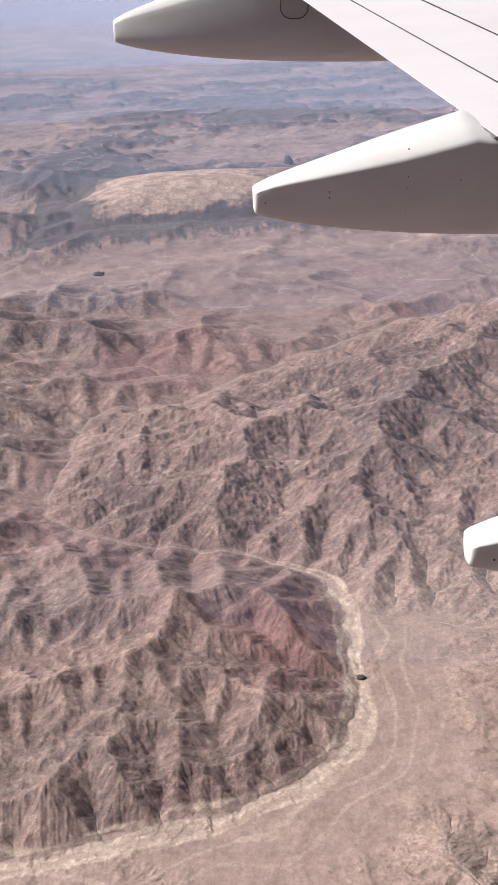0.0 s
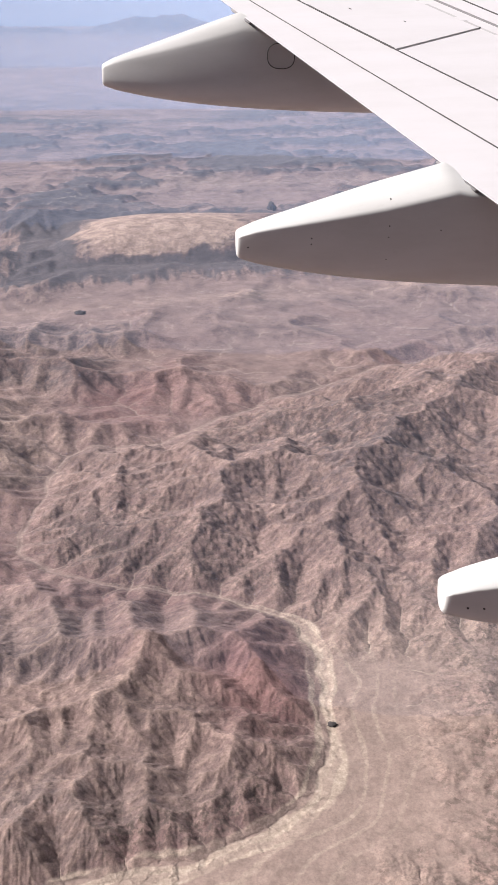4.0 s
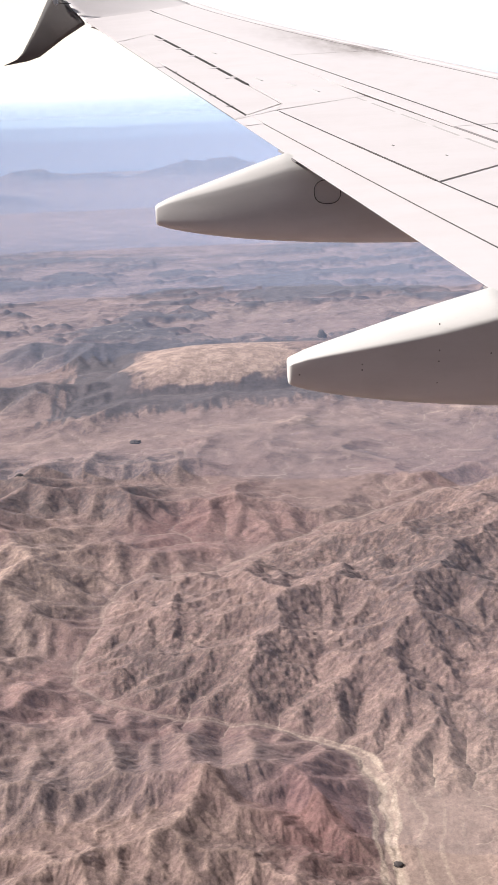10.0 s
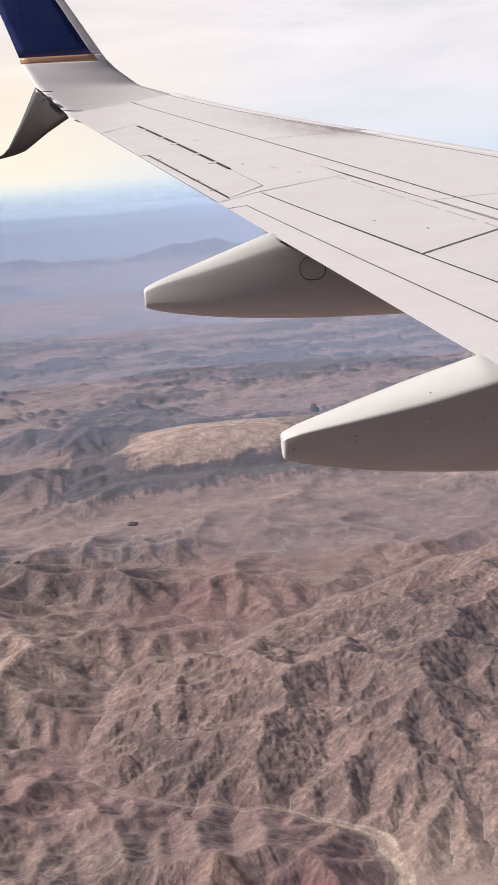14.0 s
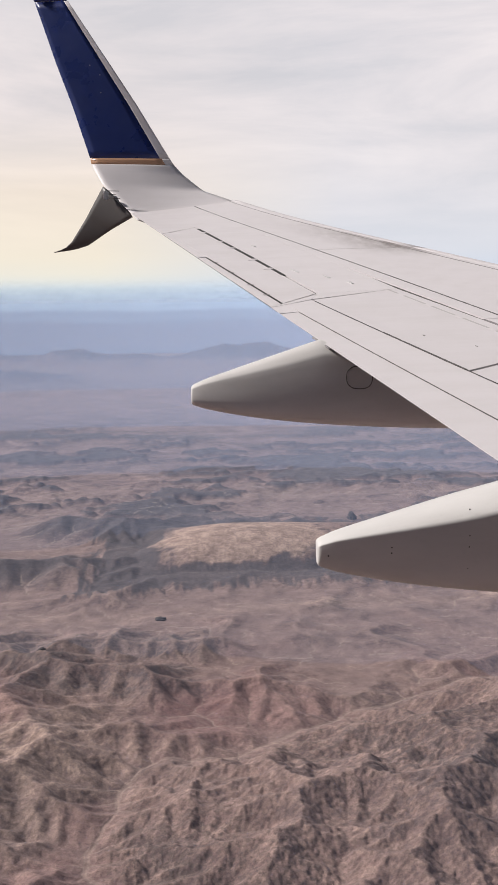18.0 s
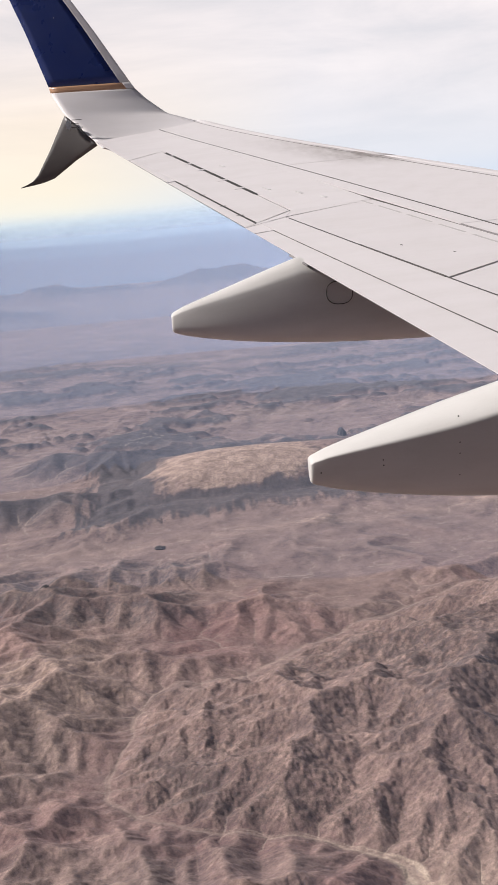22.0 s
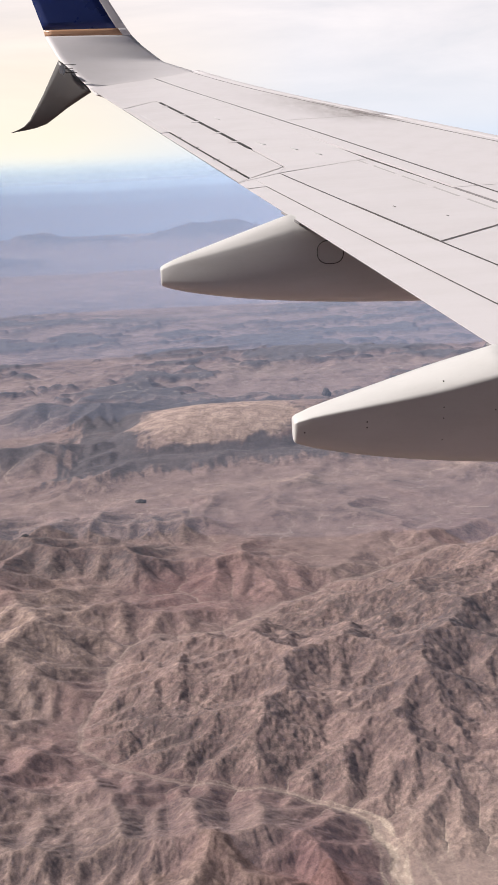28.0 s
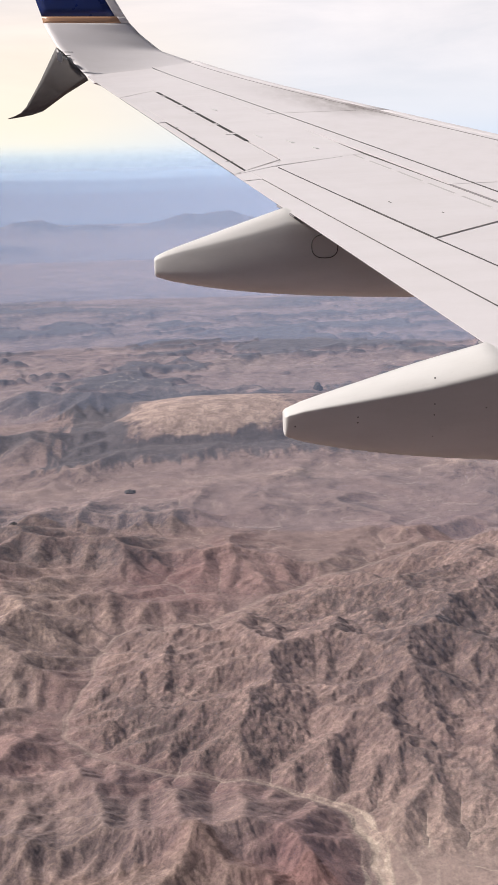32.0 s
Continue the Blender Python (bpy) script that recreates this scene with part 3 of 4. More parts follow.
    wash = np.clip(braid * (0.28 + 0.52 * step(50, 62, so["along"])) + 0.3 * lace + 0.42 * thread * (0.35 + 0.65 * plain) + 0.32 * so["fan"] * (1 - 0.6 * scrub), 0, 1)
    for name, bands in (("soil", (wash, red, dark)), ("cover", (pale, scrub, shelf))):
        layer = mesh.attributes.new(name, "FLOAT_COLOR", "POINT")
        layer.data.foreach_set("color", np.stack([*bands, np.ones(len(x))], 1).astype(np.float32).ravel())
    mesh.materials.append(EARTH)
    return tagged(new("ground", mesh), "brown and pink desert mountains with a dry sandy river", "desert", kind="structure")


ground = desert()


def part(name, bm, mat, parent, label=""):
    """One mesh object under a thing or a part, in the thing's own coordinates."""
    mesh = bpy.data.meshes.new(name)
    bm.normal_update()
    bm.to_mesh(mesh)
    bm.free()
    mesh.materials.append(mat)
    ob = new(name, mesh)
    ob.parent = parent
    if parent.type == "MESH":
        ob.matrix_parent_inverse = Matrix()
    if label:
        ob["label"] = label
    return ob


# haze: added see-through shells round the flight, tinted to imitate the air's veil
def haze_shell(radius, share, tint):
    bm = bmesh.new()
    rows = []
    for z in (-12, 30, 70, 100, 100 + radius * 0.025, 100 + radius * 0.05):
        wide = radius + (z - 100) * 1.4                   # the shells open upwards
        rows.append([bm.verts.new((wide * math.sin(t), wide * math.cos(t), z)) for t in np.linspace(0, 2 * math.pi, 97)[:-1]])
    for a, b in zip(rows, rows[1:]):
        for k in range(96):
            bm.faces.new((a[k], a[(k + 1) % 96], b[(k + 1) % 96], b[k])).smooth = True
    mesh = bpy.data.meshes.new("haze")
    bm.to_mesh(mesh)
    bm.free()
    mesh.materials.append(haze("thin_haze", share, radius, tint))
    return tagged(new("haze", mesh), "tinted see-through shell that imitates blue haze over the desert", "haze", "haze", "structure")


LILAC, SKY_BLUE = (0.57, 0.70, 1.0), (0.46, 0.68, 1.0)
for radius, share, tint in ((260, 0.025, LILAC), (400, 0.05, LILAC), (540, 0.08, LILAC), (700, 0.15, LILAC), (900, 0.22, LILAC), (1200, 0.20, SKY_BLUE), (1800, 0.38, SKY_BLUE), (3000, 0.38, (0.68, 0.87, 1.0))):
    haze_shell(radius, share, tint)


# ---------------------------------------------------------------- the wing
# Coordinates from the eye point: x towards the nose, y outboard, z up.
def trailing(y):
    return Vector((-1.15 + (15 - y) * 0.28, y, 0.21 * y - 2.07))


def leading(y):
    return Vector((0.45 + (15 - y) * 0.52, y, 0.204 * y - 1.93 + 0.0019 * max(y - 12, 0) ** 3))


def skin(y, c, off=0.0):
    """A place on the wing's upper side: c from 0 at the trailing edge to 1 at the leading edge; off above it."""
    a, b = trailing(y), leading(y)
    p = a.lerp(b, c)
    return p + Vector((0, 0, 0.012 * math.sin(math.pi * min(max(c, 0), 1)) * min(max((15.0 - y) / 2, 0), 1) + off))


def sheet(corners, nu, nv, off, thick):
    """A panel between four (y, c) corners, curved with the skin, with its own thickness."""
    (y0, c0), (y1, c1), (y2, c2), (y3, c3) = corners
    bm = bmesh.new()

    def at(u, v):
        y = (y0 * (1 - u) + y1 * u) * (1 - v) + (y3 * (1 - u) + y2 * u) * v
        c = (c0 * (1 - u) + c1 * u) * (1 - v) + (c3 * (1 - u) + c2 * u) * v
        return y, c

    grids = []
    for low in (0.0, -thick):
        grids.append([[bm.verts.new(skin(*(place := at(i / nu, j / nv)), off + low * min(0.3 + 14 * max(place[1], 0), 1))) for j in range(nv + 1)] for i in range(nu + 1)])
    top, low = grids
    for i in range(nu):
        for j in range(nv):
            bm.faces.new((top[i][j], top[i + 1][j], top[i + 1][j + 1], top[i][j + 1]))
            bm.faces.new((low[i][j], low[i][j + 1], low[i + 1][j + 1], low[i + 1][j]))
    ring = lambda g: [g[i][0] for i in range(nu + 1)] + [g[nu][j] for j in range(1, nv + 1)] + [g[i][nv] for i in range(nu - 1, -1, -1)] + [g[0][j] for j in range(nv - 1, 0, -1)]
    a, b = ring(top), ring(low)
    for k in range(len(a)):
        bm.faces.new((a[k], b[k], b[(k + 1) % len(a)], a[(k + 1) % len(a)]))
    bmesh.ops.recalc_face_normals(bm, faces=bm.faces)
    return bm


def loft(rings, caps=True, smooth=True):
    bm = bmesh.new()
    rows = [[bm.verts.new(p) for p in ring] for ring in rings]
    n = len(rows[0])
    for a, b in zip(rows, rows[1:]):
        for k in range(n):
            bm.faces.new((a[k], a[(k + 1) % n], b[(k + 1) % n], b[k])).smooth = smooth
    if caps:
        bm.faces.new(rows[0])
        bm.faces.new(rows[-1])
    bmesh.ops.recalc_face_normals(bm, faces=bm.faces)
    return bm


wing = tagged(new("airliner_wing"), "white airliner wing with dark panel seams and a blue winglet", "wing")
wing.location = (0, 0, H)


def wing_body():
    """The wing's box under the panels: aerofoil sections from the root to the tip."""
    rings = []
    for y in np.linspace(-0.7, 14.95, 40):
        chord = (leading(y) - trailing(y)).length
        ring = []
        for k in range(21):
            c = 0.5 - 0.5 * math.cos(math.pi * k / 20)
            ring.append(skin(y, c, -0.016 * min(0.35 + 14 * c, 1) + (0.0 if c < 0.985 else -0.01)))
        for k in range(19, 0, -1):
            c = 0.5 - 0.5 * math.cos(math.pi * k / 20)
            depth = 0.115 * chord * (c ** 1.15) * ((1 - c) ** 0.5) * 2.4
            ring.append(skin(y, c, -0.018 * min(0.45 + 14 * c, 1) - depth))
        rings.append(ring)
    return loft(rings)


part("wing_box", wing_body(), SEAM, wing, "dark inner structure seen in the seams")


def slat_line(y):
    return float(np.interp(y, (0, 7.9, 8.4, 9.2, 11.1, 12.9, 15.34), (0.46, 0.475, 0.468, 0.452, 0.482, 0.503, 0.605)))


def flap_line(y):
    return 0.053 + (8.9 - y) * 0.0125


def hinge_line(y):
    return 0.145 + (9.28 - y) * 0.019


G, GC = 0.0045, 0.0019          # half a seam, along the span and along the chord

# black for strips that paint the shade inside open gaps
BLACK = paint("gap_shade_black", (0.02, 0.019, 0.018), (0.04, 0.037, 0.035), 0.8, 0.5)
# fixed skin
part("wing_skin", sheet([(9.55, 0.42), (3.0, 0.43), (3.0, slat_line(3) - GC), (9.55, slat_line(9.55) - GC)], 24, 6, 0, 0.014), WHITE, wing)
part("wing_skin", sheet([(13.46, 0.255), (9.53, 0.199), (9.56, slat_line(9.56) - GC), (15.35, slat_line(15.2) - GC)], 24, 8, 0, 0.014), WHITE, wing)
part("wing_skin", sheet([(14.98, 0.0), (13.11, 0.0), (13.46, 0.255), (15.35, slat_line(15.2) - GC)], 12, 6, 0, 0.014), WHITE, wing)
part("wing_skin", sheet([(9.094, 0.0), (9.088, 0.0), (9.306, 0.147), (9.505, 0.192)], 3, 4, 0, 0.014), PANEL, wing)
part("wing_skin", sheet([(9.53, 0.199), (9.308, 0.148), (9.543, 0.42), (9.553, 0.42)], 3, 6, 0, 0.014), PANEL, wing)
part("root_skin", sheet([(2.19, 0.0), (0.13, 0.0), (0.13, 1.0), (2.19, 1.0)], 8, 10, 0, 0.014), WHITE, wing)
part("root_skin", sheet([(3.26, hinge_line(3.26)), (2.2, hinge_line(2.2)), (2.2, 0.42), (3.46, 0.42)], 4, 4, 0, 0.014), WHITE, wing)
part("root_skin", sheet([(2.98, 0.425), (2.2, 0.425), (2.2, 1.0), (2.58, 1.0)], 4, 6, 0, 0.014), WHITE, wing)
part("tip_skin", sheet([(15.5, 0.655), (15.352, 0.655), (15.352, 1.0), (15.6, 1.0)], 3, 6, 0, 0.014), WHITE, wing)


def sooty():
    """White enamel with a dark soot streak that trails aft from a joint in the leading edge."""
    m, n = material("sooty_white_enamel")
    at = n.add("ShaderNodeTexCoord").outputs["Object"]
    xyz = n.add("ShaderNodeSeparateXYZ", {0: at})
    joint = leading(11.75)
    # how far off the line of the leading edge, and how far out along it
    inward = n.math("SUBTRACT", n.math("ADD", joint.x, n.math("MULTIPLY", n.math("SUBTRACT", 11.75, xyz.outputs[1]), 0.52)), xyz.outputs[0])
    out = n.math("SUBTRACT", xyz.outputs[1], 11.75)
    wide = n.ramp(n.math("ADD", n.math("MULTIPLY", out, 0.2), 0.5), (0.36, 0.0), (0.49, 1.0), (0.56, 0.75), (0.90, 0.0))
    near = n.ramp(inward, (0.08, 1.0), (0.26, 0.6), (0.72, 0.0))
    patchy = n.ramp(n.noise(n.add("ShaderNodeMapping", {"Vector": at, "Scale": (1.0, 0.35, 1.0)}).outputs[0], 9.0, 5, 0.6), (0.35, 0.45), (0.60, 1.0))
    soot = n.math("MULTIPLY", n.math("MULTIPLY", wide, near), patchy)
    grime = n.ramp(n.noise(at, 5.0, 7, 0.62), (0.42, 0.0), (0.75, 0.35))
    finish(n, n.mix(n.math("MULTIPLY", soot, 1.0, True), n.mix(grime, rgb(0.605, 0.575, 0.580), rgb(0.50, 0.47, 0.46)), rgb(0.13, 0.10, 0.085)), 0.5)
    return m


SLAT = sooty()


def slat(y0, y1):
    """A leading-edge slat: the skin from its seam to the nose, and the rounded nose."""
    body = part("slat", sheet([(y0 - G, slat_line(y0) + GC), (y1 + G, slat_line(y1) + GC), (y1 + G, 1.0), (y0 - G, 1.0)], 16, 10, 0.001, 0.014), SLAT, wing)
    rings = []
    for y in np.linspace(y0 - G, y1 + G, 12):
        chord = leading(y).x - trailing(y).x
        ring = [skin(y, 1.0 + ahead, drop * chord) for ahead, drop in ((-0.004, 0.0), (0.03, -0.001), (0.06, -0.004), (0.085, -0.010), (0.103, -0.020), (0.112, -0.034), (0.108, -0.050), (0.085, -0.066), (0.03, -0.080), (-0.004, -0.082))]
        rings.append(ring)
    part("slat_nose", loft(rings), WHITE, body, "white rounded leading edge")


for y0, y1 in ((15.36, 11.62), (11.62, 8.37), (8.37, 5.2), (5.2, 2.6)):
    slat(y0, y1)

# aileron with its tab; black strips paint the shade in the open hinge gaps
aileron = part("aileron", sheet([(13.13, 0.0415), (9.21, 0.0505), (9.512, 0.187), (13.43, 0.246)], 16, 5, 0.002, 0.02), PANEL, wing)
part("aileron_edge", sheet([(13.09, 0.003), (11.47, 0.003), (11.48, 0.0415), (13.13, 0.0415)], 6, 2, 0.002, 0.02), PANEL, aileron)
part("trim_tab", sheet([(11.44, 0.003), (9.105, 0.004), (9.185, 0.0405), (11.455, 0.0325)], 10, 2, 0.001, 0.02), PANEL, aileron)
part("hinge_gap_shade", sheet([(13.30, 0.241), (10.35, 0.196), (10.35, 0.209), (13.30, 0.258)], 12, 1, 0.0055, 0.007), BLACK, aileron, "black strip painting the shade in the hinge gap")
for y in (13.0, 12.35, 11.9, 11.2, 10.7):
    part("hinge", sheet([(y + 0.03, 0.216 - (13.3 - y) * 0.016), (y - 0.03, 0.215 - (13.3 - y) * 0.016), (y - 0.03, 0.252 - (13.3 - y) * 0.0155), (y + 0.03, 0.253 - (13.3 - y) * 0.0155)], 2, 2, 0.0065, 0.008), WHITE, aileron)
part("tab_gap_shade", sheet([(11.47, 0.0345), (9.24, 0.0415), (9.25, 0.0470), (11.47, 0.0395)], 12, 1, 0.0045, 0.005), BLACK, aileron, "thin black strip painting the shade in the trim tab gap")
for y in (11.15, 10.6, 10.0, 9.55):
    part("tab_hinge", sheet([(y + 0.011, 0.030), (y - 0.011, 0.030), (y - 0.011, 0.050), (y + 0.011, 0.050)], 1, 1, 0.006, 0.003), LINE, aileron)

# flap in two strips, and the spoilers ahead of it
flap = part("flap", sheet([(8.84, 0.0), (2.2, 0.0), (2.2, flap_line(2.2) - GC * 1.2), (8.87, flap_line(8.9) - 0.001)], 30, 2, 0.0, 0.014), WHITE, wing)
part("flap_foreskin", sheet([(9.16, flap_line(8.9) + GC), (2.2, flap_line(2.2) + GC), (2.2, hinge_line(2.2) - GC), (9.285, hinge_line(9.28) - GC)], 30, 3, 0.0, 0.03), WHITE, flap)
part("flap_end", sheet([(9.076, 0.0), (8.86, 0.0), (8.885, flap_line(8.9) + GC), (9.16, flap_line(8.9) + GC)], 2, 3, 0.0, 0.014), WHITE, flap)
for (a0, b0), (a1, b1) in (((9.28, 9.53), (7.03, 7.40)), ((7.01, 7.38), (5.15, 5.45)), ((5.13, 5.43), (3.3, 3.5))):
    spoiler = part("spoiler", sheet([(a0 - G, hinge_line(a0) + GC), (a1 + G, hinge_line(a1) + GC), (b1 + G, 0.42 - GC), (b0 - G, 0.42 - GC)], 10, 5, 0.003, 0.025), PANEL, wing)
    for k in range(5):
        y = b0 + (b1 - b0) * (k + 0.5) / 5
        part("spoiler_hinge", sheet([(y + 0.045, 0.414), (y - 0.045, 0.414), (y - 0.045, 0.427), (y + 0.045, 0.427)], 1, 1, 0.0045, 0.003), WHITE, spoiler)
FILLER = paint("pale_filler", (0.40, 0.38, 0.375), (0.46, 0.44, 0.43), 0.55, 0.6)
for y0, y1 in ((9.53, 7.41), (7.38, 5.46), (5.43, 3.5)):
    part("sealant", sheet([(y0, 0.4165), (y1, 0.4165), (y1, 0.4235), (y0, 0.4235)], 10, 1, 0.0038, 0.004), FILLER, wing, "pale sealant ahead of the spoilers")
part("hinge_joint", sheet([(9.24, hinge_line(9.24) - 0.0009), (2.2, hinge_line(2.2) - 0.0006), (2.2, hinge_line(2.2) + 0.0006), (9.24, hinge_line(9.24) + 0.0009)], 30, 1, 0.0042, 0.004), SEAM, flap, "thin dark joint ahead of the flap")
# a dark strip over the joint paints its shadow
part("gap_shadow", sheet([(8.1, hinge_line(8.1) - 0.002), (7.05, hinge_line(7.05) - 0.0025), (7.05, hinge_line(7.05) + 0.002), (8.1, hinge_line(8.1) + 0.002)], 6, 1, 0.0055, 0.006), SEAM, flap, "dark strip painting the shadow in the joint at the spoiler's edge")
part("sealant", sheet([(15.3, slat_line(15.2) - 0.003), (3.0, slat_line(3) - 0.003), (3.0, slat_line(3) + 0.003), (15.3, slat_line(15.2) + 0.003)], 30, 1, 0.0028, 0.004), SEAM, wing, "grey sealant along the slats")

part("sealant", sheet([(8.87, flap_line(8.9) - 0.0009), (2.2, flap_line(2.2) - 0.0006), (2.2, flap_line(2.2) + 0.0006), (8.88, flap_line(8.9) + 0.0009)], 30, 1, 0.0028, 0.004), SEAM, flap, "thin dark joint along the flap")
part("slat_lip", sheet([(15.3, 0.962), (3.0, 0.962), (3.0, 0.970), (15.3, 0.966)], 40, 1, 0.0045, 0.005), LINE, wing, "thin grey joint along the leading edge")
part("sealant", sheet([(8.36, slat_line(8.36) - 0.012), (3.0, slat_line(3) - 0.014), (3.0, slat_line(3) - 0.002), (8.36, slat_line(8.36) - 0.003)], 20, 1, 0.003, 0.004), LINE, wing, "wide grey sealant band along the inner slat")
# small fittings on the upper side
for y, c, wide in ((12.6, 0.52, 0.10), (10.2, 0.33, 0.12), (9.9, 0.36, 0.09), (7.95, 0.24, 0.03), (7.6, 0.30, 0.025), (10.55, 0.27, 0.16), (8.15, 0.80, 0.09), (12.0, 0.33, 0.12)):
    part("fitting", sheet([(y + wide / 2, c), (y - wide / 2, c), (y - wide / 2, c + min(wide * 0.1, 0.008)), (y + wide / 2, c + min(wide * 0.1, 0.008))], 1, 1, 0.005, 0.006), METAL if wide > 0.08 else SEAM, wing)

# ---------------------------------------------------------------- winglet
# station, then x, z at the trailing and at the leading side (for y = 15.3), y of both
WINGLET = [(-0.08, -1.07, 0.995, 0.43, 1.170, 14.60, 14.98), (0.00, -1.16, 1.084, 0.294, 1.262, 14.92, 15.30), (0.15, -1.56, 1.500, -0.12, 1.400, 15.48, 15.70), (0.25, -1.68, 1.720, -0.40, 1.622, 15.80, 15.78),
           (0.33, -1.71, 1.782, -0.53, 1.760, 15.92, 15.80), (0.36, -1.725, 1.862, -0.59, 1.850, 15.95, 15.80), (0.55, -1.95, 2.576, -1.03, 2.576, 16.12, 15.90),
           (0.70, -2.15, 3.125, -1.40, 3.140, 16.23, 15.98), (0.85, -2.34, 3.708, -1.777, 3.708, 16.33, 16.08), (0.93, -2.43, 3.978, -1.97, 4.001, 16.36, 16.14),
           (0.97, -2.53, 4.147, -2.20, 4.105, 16.36, 16.22), (1.00, -2.77, 4.262, -2.74, 4.268, 16.34, 16.30)]
STRAKE_PLAN = [(0.0, -1.555, 1.47, -1.14, 1.035, 15.28, 14.98), (0.5, -1.81, 1.02, -1.46, 0.855, 15.55, 15.40), (0.8, -2.02, 0.695, -1.79, 0.636, 15.75, 15.68),
               (0.92, -2.12, 0.600, -1.98, 0.578, 15.82, 15.80), (1.0, -2.29, 0.542, -2.27, 0.538, 15.90, 15.90)]


def blade(plan, s, c):
    """A place on a blade's mean surface: station s, c from the trailing to the leading side."""
    at = [float(np.interp(s, [row[0] for row in plan], [row[k] for row in plan])) for k in range(1, 7)]
    a = Vector((at[0], 15.3, at[1])) * (at[4] / 15.3)
    b = Vector((at[2], 15.3, at[3])) * (at[5] / 15.3)
    return a.lerp(b, c)


def blade_part(plan, s0, s1, c0, c1, thick, n=14, m=8):
    """A piece of a blade between stations and chord shares, thickest in its middle."""
    rings = []
    for i in range(n + 1):
        s = s0 + (s1 - s0) * i / n
        chord = (blade(plan, s, 1) - blade(plan, s, 0)).length
        ring, back = [], []
        for j in range(m + 1):
            c = c0 + (c1 - c0) * j / m
            fat = 0.5 * thick * chord * ((4 * max(c * (1 - c), 0.0)) ** 0.22 * 0.96 + 0.04)
            p = blade(plan, s, c)
            lo, hi = max(s - 0.02, plan[0][0]), min(s + 0.02, 1)
            out = (blade(plan, s, 1) - blade(plan, s, 0)).cross(blade(plan, hi, 0.5) - blade(plan, lo, 0.5)).normalized()
            if out.y > 0:
                out = -out
            inner = min(max(s, 0) / 0.2, 1.0) if plan is WINGLET else 1.0
            ring.append(p + out * fat * inner * 0.35)
            back.append(p - out * fat * (2 - inner * 0.35))
        rings.append(ring + back[::-1])
    return loft(rings)


winglet = part("winglet", blade_part(WINGLET, -0.08, 0.33, 0.0, 1.0, 0.05, 22, 14), WHITE, wing, "white blended root of the winglet")
part("stripe", blade_part(WINGLET, 0.331, 0.36, 0.0, 0.90, 0.051, 3), GOLD, winglet, "tan gold stripe")
part("blue_panel", blade_part(WINGLET, 0.361, 0.93, 0.0, 0.878, 0.05, 20), BLUE, winglet, "deep blue painted face")
part("tip_cap", blade_part(WINGLET, 0.9305, 1.0, 0.0, 1.0, 0.05, 12), BLUE, winglet, "deep blue curved tip")
part("leading_strip", blade_part(WINGLET, 0.361, 0.929, 0.879, 1.0, 0.05, 20, 8), WHITE, winglet, "white leading edge strip")
part("leading_strip", blade_part(WINGLET, 0.331, 0.36, 0.902, 1.0, 0.05, 3, 8), WHITE, winglet, "white leading edge strip")
part("ventral_strake", blade_part(STRAKE_PLAN, 0.0, 1.0, 0.0, 1.0, 0.06, 20), STRAKE, winglet, "lower blade with a curved tip, its shade painted in dark grey")


def box(x, y, z, lx, ly, lz, bevel=0.01, turn=0.0):
    bm = bmesh.new()
    bmesh.ops.create_cube(bm, size=1, matrix=Matrix.Translation((x, y, z)) @ Matrix.Rotation(turn, 4, "Y") @ Matrix.Diagonal((lx, ly, lz, 1)))
    bmesh.ops.bevel(bm, geom=bm.edges[:], offset=min(bevel, lx / 3, ly / 3, lz / 3), segments=2, affect="EDGES")
    return bm


part("light_housing", box(-1.49, 15.12, 1.325, 0.06, 0.10, 0.13, 0.02), METAL, winglet, "small metal tail light housing")
part("light_lens", box(-1.525, 15.12, 1.325, 0.02, 0.06, 0.09, 0.006), WHITE, winglet)
for dz, long in ((0.045, 0.15), (0.0, 0.11), (-0.055, 0.16)):
    part("static_wick", box(-1.45 + long / 2, 15.02, 1.335 + dz, long, 0.02, 0.008, 0.002, 0.03), SEAM, winglet, "thin dark discharge rod")
for s, c in ((0.70, 0.62), (0.665, 0.70), (0.60, 0.55), (0.36, 0.03), (0.87, 0.04)):
    p = blade(WINGLET, s, c)
    part("paint_chip", box(p.x, p.y - 0.0145, p.z, 0.018, 0.003, 0.012, 0.001, 0.4), WHITE, winglet)


# ---------------------------------------------------------------- flap track fairings
# half a cross-section from the keel round the side to the crown: flat sides, a crease, a low domed top
HALF = [(0.0, -1.0), (0.28, -0.95), (0.50, -0.82), (0.67, -0.60), (0.79, -0.32), (0.88, 0.02), (0.945, 0.38), (0.985, 0.74), (0.985, 0.78), (0.965, 0.82), (0.91, 0.85), (0.75, 0.90), (0.5, 0.955), (0.25, 0.985), (0.0, 1.0)]
# the outer fairing's sides lean inwards to the top
LEANING = [(0.0, -1.0), (0.36, -0.985), (0.62, -0.93), (0.80, -0.83), (0.92, -0.68), (0.98, -0.50), (0.985, -0.30), (0.93, 0.05), (0.83, 0.52), (0.78, 0.68), (0.75, 0.74), (0.70, 0.78), (0.56, 0.87), (0.38, 0.94), (0.2, 0.98), (0.0, 1.0)]


